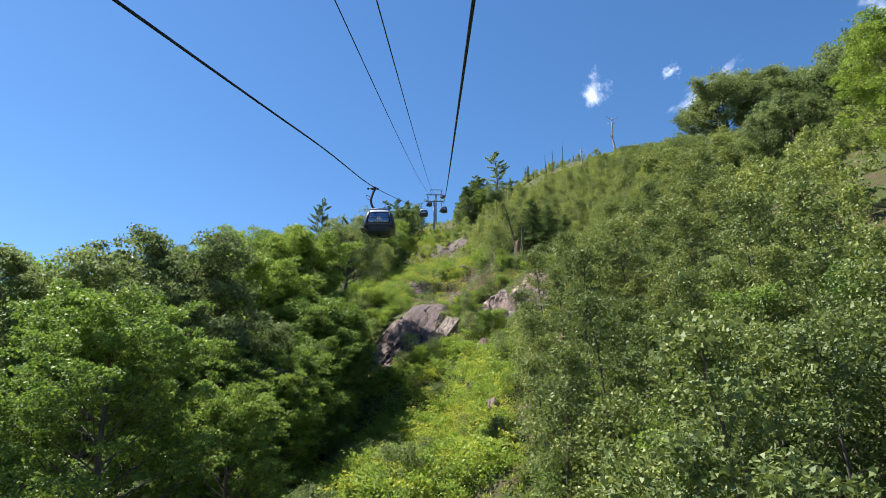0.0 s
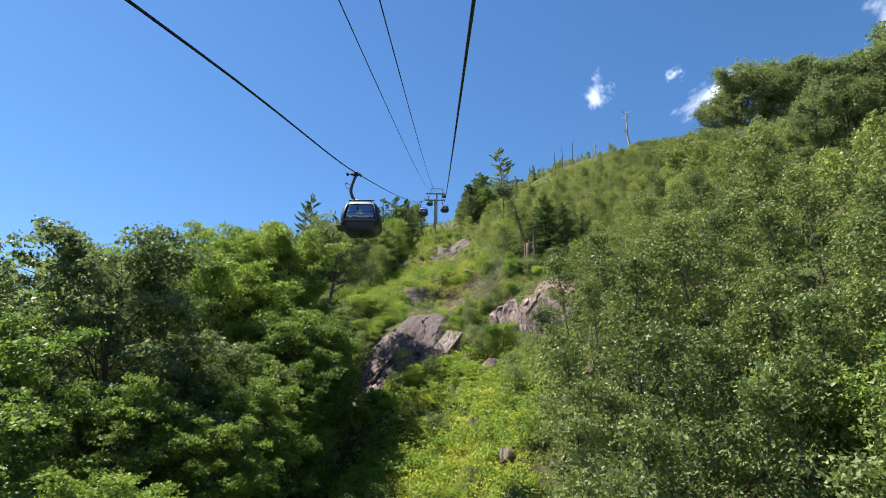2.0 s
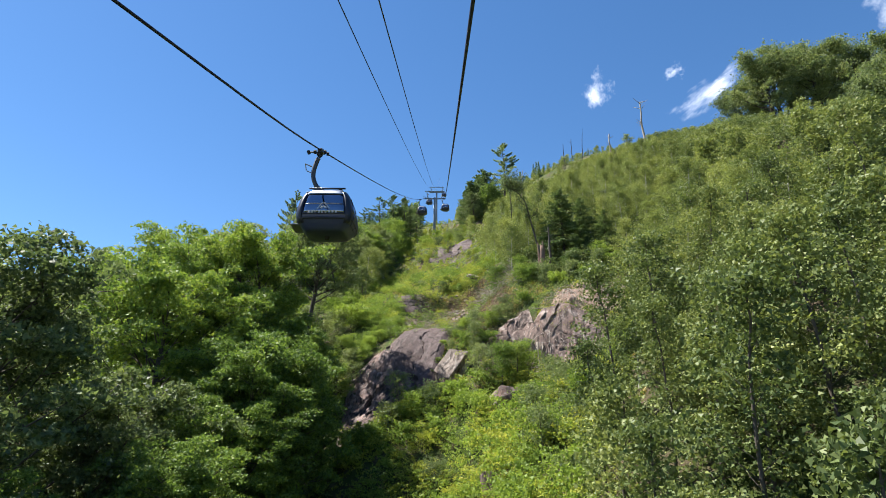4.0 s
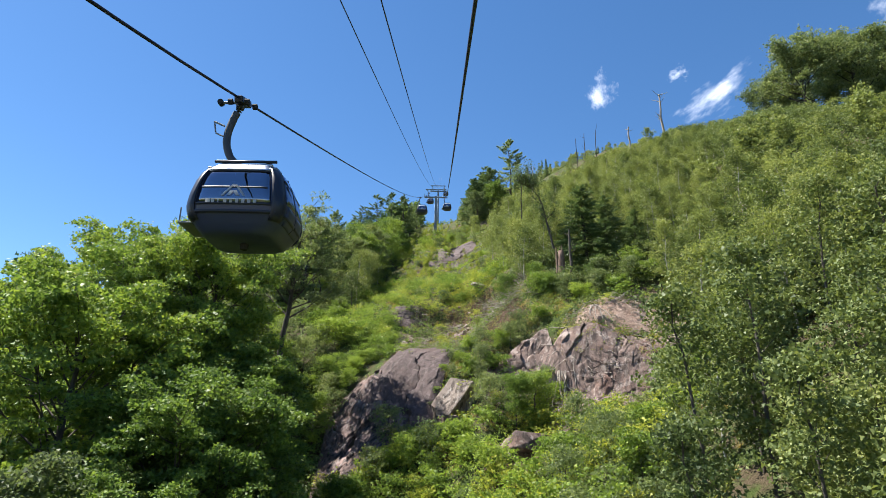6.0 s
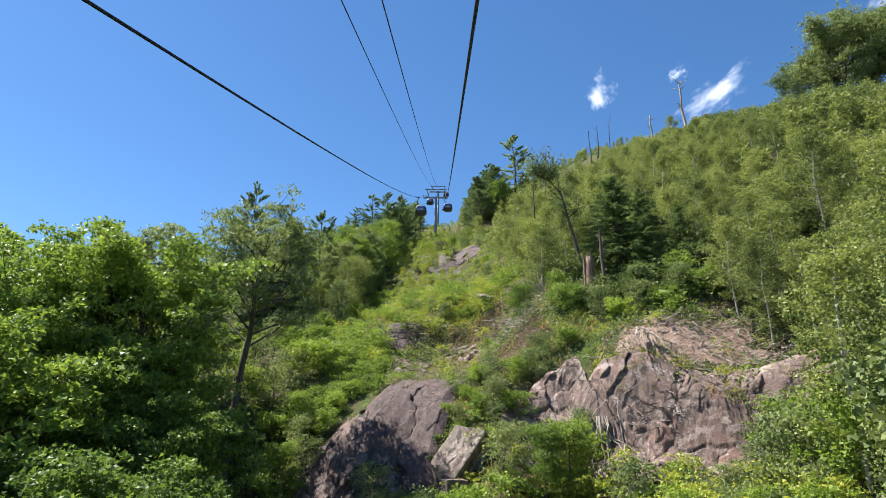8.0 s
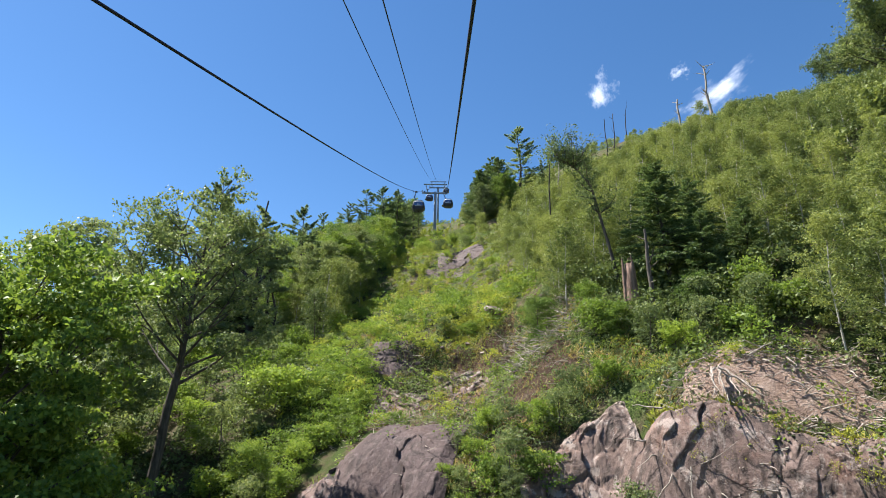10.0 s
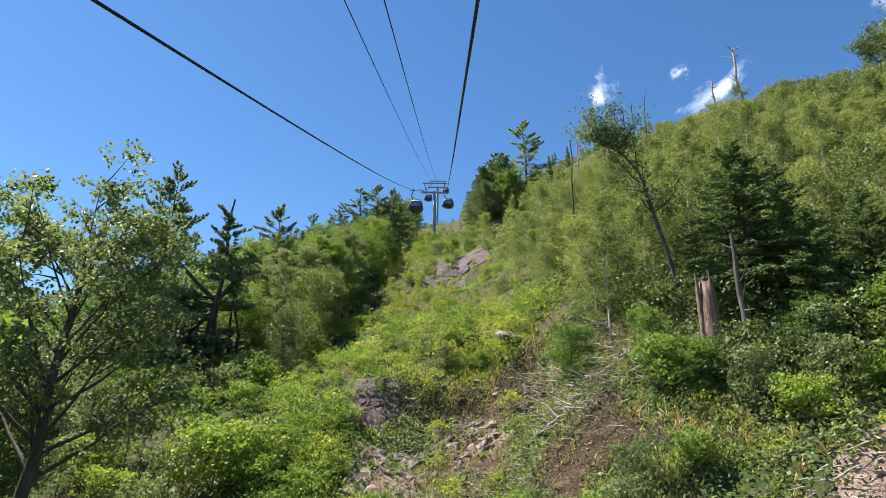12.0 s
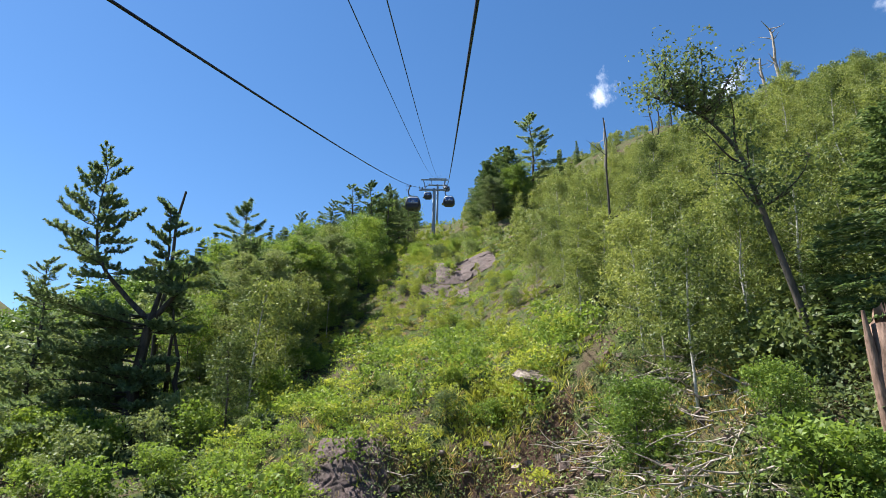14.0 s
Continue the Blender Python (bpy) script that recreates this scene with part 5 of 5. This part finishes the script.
carpet("golden_grass", 16000, LEAF_GOLD, 0.42, 0.1, 90.5, 97.5, lambda x, y: ((x - 2.7) / 3.2) ** 2 + ((y - 93.9) / 2.6) ** 2 < rng.uniform(0.0, 1.0, len(x)) ** 0.7, "golden grass around a flat stone", 0.25, 14, 0.0, (-1.0, 6.6))
carpet("edge_ferns", 90000, LEAF_GOLD, 0.3, 0.26, 67, 75, lambda x, y: (y > cliff_line(x) + 0.7) & (y < cliff_line(x) + 2.0 + 0.5 * np.sin(x * 1.7)) & (np.sin(x * 1.3 + 0.6) > -0.6), "yellow-green ferns along the cliff edge", 0.35, 28, 0.0, (9.0, 21.0))
carpet("dry_brush", 80000, LEAF_OLIVE, 0.15, 0.5, 77, 92, patchy(-1.2, 2.7, 0.9), "grey-green dry brush on the broken bank", 0.6, 24, 0.7, (-3, 14))
carpet("bank_grass", 52000, LEAF_STRAW, 0.4, 0.07, 77, 92, patchy(-0.6, 0.7, 1.1), "thin dry grass on the broken bank", 0.25, 14, 0.0, (-3, 10))
carpet("forest_floor", 60000, LEAF_OLIVE, 0.18, 0.6, 66, 104, patchy(-1.4, 4.0), "green seedlings and ferns on the forest floor", 0.7, 30, 0.6, (8, 26))
carpet("gully_growth", 80000, LEAF_OLIVE, 0.26, 0.6, 26, 112, patchy(-1.4, 5.0), "shaded undergrowth below the maples", 0.7, 30, 0.7, (-26, -8))

tiny = [broadleaf(310 + k, 1.1, 0.8, 0.03, 10, 330, 0.12, 0.02, 0.22, flat=0.4)[1] for k in range(3)]
off_rock = lambda x, y: edges_at(y)[0] < x < edges_at(y)[1] and not (-8 < x < 0.2 and 73 < y < 81.5) and not (7.5 < x < 19 and cliff_line(x) - 2.5 < y < 74.4) and not (3.2 < x < 8.6 and 72.6 < y < 76.4)
off_wood = lambda x, y: x > edges_at(y)[1] and not (7.5 < x < 22 and cliff_line(x) - 2.5 < y < 76)
thin_bank = lambda x, y: off_rock(x, y) and not (-3 < x < 8.6 and 77 < y < 91.8 and math.sin(x * 2.3 + 1) + math.sin(y * 1.9) < 0.55)
far_woods("strip_growth", field(420, -10, 15, 30, 106, thin_bank, 0.5, 1.15), tiny, LEAF_FERN, "yellow-green shrubby growth on the cleared strip")
far_woods("strip_growth", field(260, -10, 15, 30, 106, thin_bank, 0.6, 1.4), tiny, LEAF_BUSH, "dark green shrubby growth on the cleared strip")

lush = lambda x, y: edges_at(y)[0] + 2 < x < edges_at(y)[1] and not (7.5 < x < 22 and y > cliff_line(x) - 4.5) and not (3.2 < x < 7.6 and 62.5 < y < 69)
edge = lambda x, y: 0.5 < y - cliff_line(x) < 1.9 and math.sin(x * 1.9) > -0.7
far_woods("edge_ferns", field(420, 9.2, 20.8, 64, 75, edge, 0.25, 0.6), tiny, LEAF_GOLD, "yellow-green ferny growth on the cliff edge")
far_woods("strip_growth", field(260, -7, 14, 34, 73, lush, 0.7, 1.25), tiny, LEAF_FERN, "yellow-green shrubs below the slab")
far_woods("strip_growth", field(300, -7, 7, 34, 71, lush, 0.7, 1.4), tiny, LEAF_BUSH, "green shrubs below the slab")
far_woods("strip_growth", field(420, 6, 16, 40, 68, lush, 0.55, 1.0), tiny, LEAF_OLIVE, "dull olive brush below the cliff")
far_woods("strip_growth", field(60, -9.2, -4.6, 81.5, 88.0, lambda x, y: True, 0.6, 1.0), tiny, LEAF_BUSH, "bright ferny shrubs above the slab")
far_woods("strip_growth", field(90, -10, -4.4, 86.0, 99.0, lambda x, y: True, 0.5, 0.9), tiny, LEAF_BUSH, "green shrubs beside the outcrop")
far_woods("birch_brush", field(1900, 9, 46, 56, 125, off_wood, 0.9, 1.6), tiny, LEAF_BIRCH_SHADE, "low green brush between the young birches")
carpet("gully_grass", 30000, LEAF_GOLD, 0.42, 0.12, 44, 60, lambda x, y: x < 4.5, "bright yellow-green grass on the open slope", 0.3, 20, 0.0, (-6.5, 4.5))

bush = tree("bush", broadleaf(300, 1.7, 1.1, 0.05, 16, 2400, 0.12, 0.03, 0.24, flat=0.5, twigs=False), BARK, LEAF_BUSH, "round green shrub on the cleared strip", "bush", "shrubs", "foliage")
grey_bush = tree("bush", broadleaf(301, 2.4, 1.0, 0.05, 16, 2200, 0.1, 0.03, 0.28, flat=0.2, twigs=False), BARK, LEAF_OLIVE, "grey-green willow shrub on the cleared strip", "bush", "shrubs", "foliage")
used3 = set()
strip = scatter(95, -9, 9, 26, 170, 1.7, lambda x, y: edges_at(y)[0] < x < edges_at(y)[1] + 0.5 and not (3.0 < x < 7.8 and 62 < y < 69.4) and not (-8 < x < 4 and 73.5 < y < 91) and not (8 < x < 18 and 67.5 < y < 77))
understory = scatter(125, -30, -9, 50, 112, 1.35, lambda x, y: x < edges_at(y)[0] + 0.5)
cliff_foot = scatter(34, 7, 19, 56, 66, 1.1, lambda x, y: y < cliff_line(x) - (5.0 if x < 12.5 else 3.2))
grow([bush, grey_bush], [(x, y, s * (0.55 if 84 < y < 140 else 0.95)) for x, y, s in strip] + [(x, y, s * (1.2 if y > 74 else 0.9)) for x, y, s in understory] + [(-2.2, 70.8, 1.0), (-0.4, 70.2, 1.1), (1.2, 69.8, 1.0), (-4.2, 69.4, 1.0), (-6.0, 68.4, 1.1), (3.0, 70.6, 1.1), (2.4, 76.2, 0.8), (3.4, 78.5, 0.9), (2.4, 80.5, 0.7), (1.0, 76.6, 0.55), (0.2, 77.4, 0.4), (0.8, 79.2, 0.42), (-0.4, 75.9, 0.35), (-0.7, 74.9, 0.3), (1.6, 78.4, 0.6), (1.9, 79.8, 0.5), (0.4, 75.0, 0.45), (3.0, 74.9, 0.6), (4.2, 75.6, 0.9), (4.4, 73.0, 0.9), (-1.4, 72.4, 0.6), (-2.4, 72.6, 0.5), (5.0, 78.0, 0.9), (6.4, 78.4, 0.8), (8.0, 77.6, 0.8), (2.9, 75.8, 1.0), (11.2, 76.6, 0.8), (12.6, 77.2, 0.9), (14.2, 76.8, 0.8), (15.6, 77.4, 1.0), (17.2, 77.0, 0.9), (13.4, 78.6, 1.0), (16.4, 78.8, 1.1), (10.4, 78.0, 0.9), (-7.8, 79.5, 0.9), (-8.3, 77.5, 1.0), (-7.3, 81.2, 0.8), (-9.0, 79.0, 1.1), (-6.6, 82.4, 0.7), (7.5, 73.2, 0.9), (8.1, 72.3, 0.8), (7.0, 72.2, 0.8), (-7.6, 82.2, 0.6), (-5.4, 83.0, 0.5), (-2.5, 83.2, 0.45)] + [(x, y, s * (0.75 if x < 12 else 1.2)) for x, y, s in cliff_foot], used3)

# ---- bare soil, stones, logs and slash ----
def soil_patch(x0, x1, y0, y1, label, seed, material=None):
    """A thin, irregular sheet of eroded soil that follows the ground."""
    n = 36
    u = np.linspace(-1, 1, n)
    U, V = np.meshgrid(u, u)
    xs, ys = (x0 + x1) / 2 + U * (x1 - x0) / 2, (y0 + y1) / 2 + V * (y1 - y0) / 2
    edge = np.sqrt(U * U + V * V) + 0.18 * np.sin(5 * np.arctan2(V, U) + seed) + 0.1 * np.sin(11 * np.arctan2(V, U) + seed * 2)
    zs = height(xs, ys) + 0.16 * (1 - np.clip(edge, 0, 1.6) ** 3) + 0.05 * np.sin(xs * 5 + seed) * np.sin(ys * 4.3)
    i = np.arange(n * n).reshape(n, n)
    q = np.stack([i[:-1, :-1], i[:-1, 1:], i[1:, 1:], i[1:, :-1]], -1).reshape(-1, 4)
    return tagged(part("soil_bank", (np.stack([xs, ys, zs], -1).reshape(-1, 3), q), material or SOIL, smooth=True), label, "soil", kind="structure")


soil_patch(-0.6, 5.6, 88.8, 92.3, "bare reddish soil bank eroded under the grass", 1.0)
soil_patch(9.0, 18.5, 71.2, 75.2, "pale bark and wood chips on the cliff top", 2.0, CHIPS)
soil_patch(2.6, 7.6, 63.0, 68.5, "bare reddish soil below the roots", 3.0)
soil_patch(-1.8, 5.6, 84.2, 88.4, "bare rocky soil with rubble and roots", 6.0)
soil_patch(3.0, 7.2, 79.4, 82.6, "dry brown soil between brush", 7.0)
soil_patch(-4.5, 2.5, 82.0, 85.5, "brown leaf litter on the slab's edge", 5.0)


def slash(name, n, x0, x1, y0, y1, long_, thick, label, seed):
    """A heap of cut, bleached branches."""
    r = np.random.default_rng(seed)
    bag = Bag()
    for _ in range(n):
        x, y = r.uniform(x0, x1), r.uniform(y0, y1)
        a = r.uniform(0, 6.28)
        p, rad = limb(r, np.array([x, y, float(height(x, y)) + r.uniform(0.05, 0.5)]), (math.cos(a), math.sin(a) * 0.7, r.uniform(-0.35, 0.45)), long_ * r.uniform(0.4, 1.2), thick * r.uniform(0.5, 1.4), -0.1, 6, 0.14)
        bag.put(*tube(p, rad, 5))
    return tagged(part(name, bag.data(), DEADWOOD, smooth=True), label, "slash", kind="stuff")


slash("slash_heap", 150, 9.6, 19.5, 70.6, 74.6, 1.0, 0.035, "bleached cut branches heaped on the cliff top", 1)
slash("bark_pieces", 900, 9.2, 20, 69.5, 75.0, 0.4, 0.026, "short bleached bark and branch pieces on the cliff top", 8)
slash("slash_heap", 420, 4.4, 9.4, 81.5, 91, 1.4, 0.032, "bleached sticks and roots on the eroded bank", 2)
slash("slash_heap", 120, -2.5, 4.0, 85.5, 92, 0.9, 0.022, "dry sticks scattered over the eroded bank", 3)
slash("slash_heap", 260, -2.0, 8.8, 77.2, 84, 0.8, 0.018, "dry grey sticks and roots over the bank", 7)
slash("slash_heap", 36, 6.0, 10.0, 70.5, 74, 1.8, 0.035, "dead branches hanging over the cliff edge", 4)
slash("slash_heap", 90, -7.0, 1.5, 80.6, 83.6, 0.8, 0.02, "dry twigs along the slab's upper edge", 5)
slash("slash_heap", 20, -4.0, 1.5, 49, 55, 1.6, 0.04, "dry sticks lying on the grassy slope", 6)


def fallen_log(points, r, label):
    pts = np.array([(x, y, float(height(x, y)) + up) for x, y, up in points])
    ob = tagged(new("fallen_log"), label, "log", "fallen logs")
    part("log", tube(pts, np.linspace(r, r * 0.6, len(pts)), 8), DEADWOOD, ob, smooth=True)
    return ob


fallen_log([(-2.8, 51.0, 0.12), (-1.4, 52.2, 0.2), (-0.2, 53.2, 0.15)], 0.12, "bleached log lying in the grass")
fallen_log([(4.0, 66.0, 0.35), (4.4, 67.2, 0.75), (5.0, 68.0, 0.8), (5.9, 68.4, 0.5)], 0.13, "bare arching root over the soil")

def hanging_roots(x, y, count, drop, seed, label):
    """Pale bare roots that hang down the rock from one spot of its edge."""
    r = np.random.default_rng(seed)
    root = tagged(new("hanging_roots"), label, "roots")
    top = float(height(x, y)) + 0.5
    for _ in range(count):
        n = 9
        f = np.linspace(0, 1, n)
        sway = np.cumsum(r.normal(0, 0.07, n))
        px = x + r.normal(0, 0.25) + r.normal(0, 0.7) * f + sway
        py = y - 0.3 - 1.5 * f + r.normal(0, 0.1)
        pz = np.maximum(top - drop * r.uniform(0.6, 1.0) * f, height(px, py) + 0.5)
        part("bare_root", tube(np.stack([px, py, pz], 1), np.linspace(0.055, 0.015, n) * r.uniform(0.6, 1.2), 6), DEADWOOD, root, smooth=True)
    return root


hanging_roots(8.6, 72.6, 11, 4.2, 3, "pale bare roots hanging over the cliff's end")
hanging_roots(11.6, 73.6, 6, 1.6, 4, "pale bare roots over the chip-covered edge")

stone_spots = [(x, y, s * 0.7) for x, y, s in scatter(190, -3, 8, 83.5, 92.5, 0.25, lambda x, y: True)] + [(x, y, s) for x, y, s in scatter(16, 2.5, 8, 62, 69, 0.5, lambda x, y: True)]
pebble = block("stone", (0, 0, 0), (0.5, 0.42, 0.34), (0, 0, 0), ROCK_PINK, 30, "loose pale stone on the soil bank")
tagged(pebble, group="loose stones")
for i, (x, y, s) in enumerate(stone_spots):
    m = Matrix.Translation(at(x, y, 0.0)) @ pose(0, 0, 0.1, rng.uniform(0, 40), 0, rng.uniform(0, 360)) @ Matrix.Scale(s * rng.uniform(0.5, 1.3), 4)
    if i == 0:
        pebble.matrix_basis = m
    else:
        copy_thing(pebble, pose(0, 0, 0)).matrix_basis = m

# ---- clouds, far off ----
def cloud_mat():
    n = Nodes("cloud")
    co = n.add("ShaderNodeTexCoord")
    puff = n.add("ShaderNodeTexNoise", Scale=1.5, Detail=8.0, Roughness=0.6)
    shift = n.tree.nodes.new("ShaderNodeVectorMath")
    shift.operation = "ADD"
    n.link(co.outputs["Object"], shift.inputs[0])
    n.link(n.math("MULTIPLY", n.add("ShaderNodeObjectInfo").outputs["Random"], 40.0), shift.inputs[1])
    n.link(shift.outputs[0], puff.inputs["Vector"])
    length = n.tree.nodes.new("ShaderNodeVectorMath")
    length.operation = "LENGTH"
    n.link(co.outputs["Object"], length.inputs[0])
    density = n.math("SUBTRACT", n.math("ADD", n.math("MULTIPLY", puff.outputs["Fac"], 1.7), -0.38), n.math("MULTIPLY", length.outputs["Value"], 0.62))
    alpha = n.math("MULTIPLY", n.math("POWER", n.ramp(density, [(0.0, (0, 0, 0)), (0.8, (1, 1, 1))]), 1.5), 0.9)
    # emission stands in for the sunlight on the cloud
    glow = n.add("ShaderNodeEmission", Color=(0.93, 0.95, 1.0, 1), Strength=0.95)
    clear = n.add("ShaderNodeBsdfTransparent")
    m = n.add("ShaderNodeMixShader")
    n.link(alpha, m.inputs[0])
    n.link(clear.outputs[0], m.inputs[1])
    n.link(glow.outputs[0], m.inputs[2])
    return n.done(m)


CLOUD = cloud_mat()


def cloud(az, el, wide, tall, turn):
    """A small cloud far behind the mountain, by bearing and elevation in degrees."""
    d = 4200.0
    bm = bmesh.new()
    bmesh.ops.create_grid(bm, x_segments=1, y_segments=1, size=1.0)
    ob = part("cloud", bm, CLOUD)
    a, e = radians(az), radians(el)
    eye = Vector((0, 35, 12))
    place = eye + d * Vector((math.sin(a) * math.cos(e), math.cos(a) * math.cos(e), math.sin(e)))
    ob.matrix_basis = look(place, eye) @ pose(0, 0, 0, 0, 0, turn) @ Matrix.Diagonal((d * wide, d * tall, d * 0.3, 1))
    ob.visible_shadow = False
    return tagged(ob, "small white cloud in the blue sky", "cloud", "clouds", "structure")


for az, el, wide, tall, turn in ((16.2, 31.7, 0.03, 0.04, 0.0), (24.1, 32.2, 0.018, 0.016, 0.0), (26.9, 29.6, 0.07, 0.03, -28.0), (43.6, 33.4, 0.055, 0.065, 30.0)):
    cloud(az, el, wide, tall, turn)
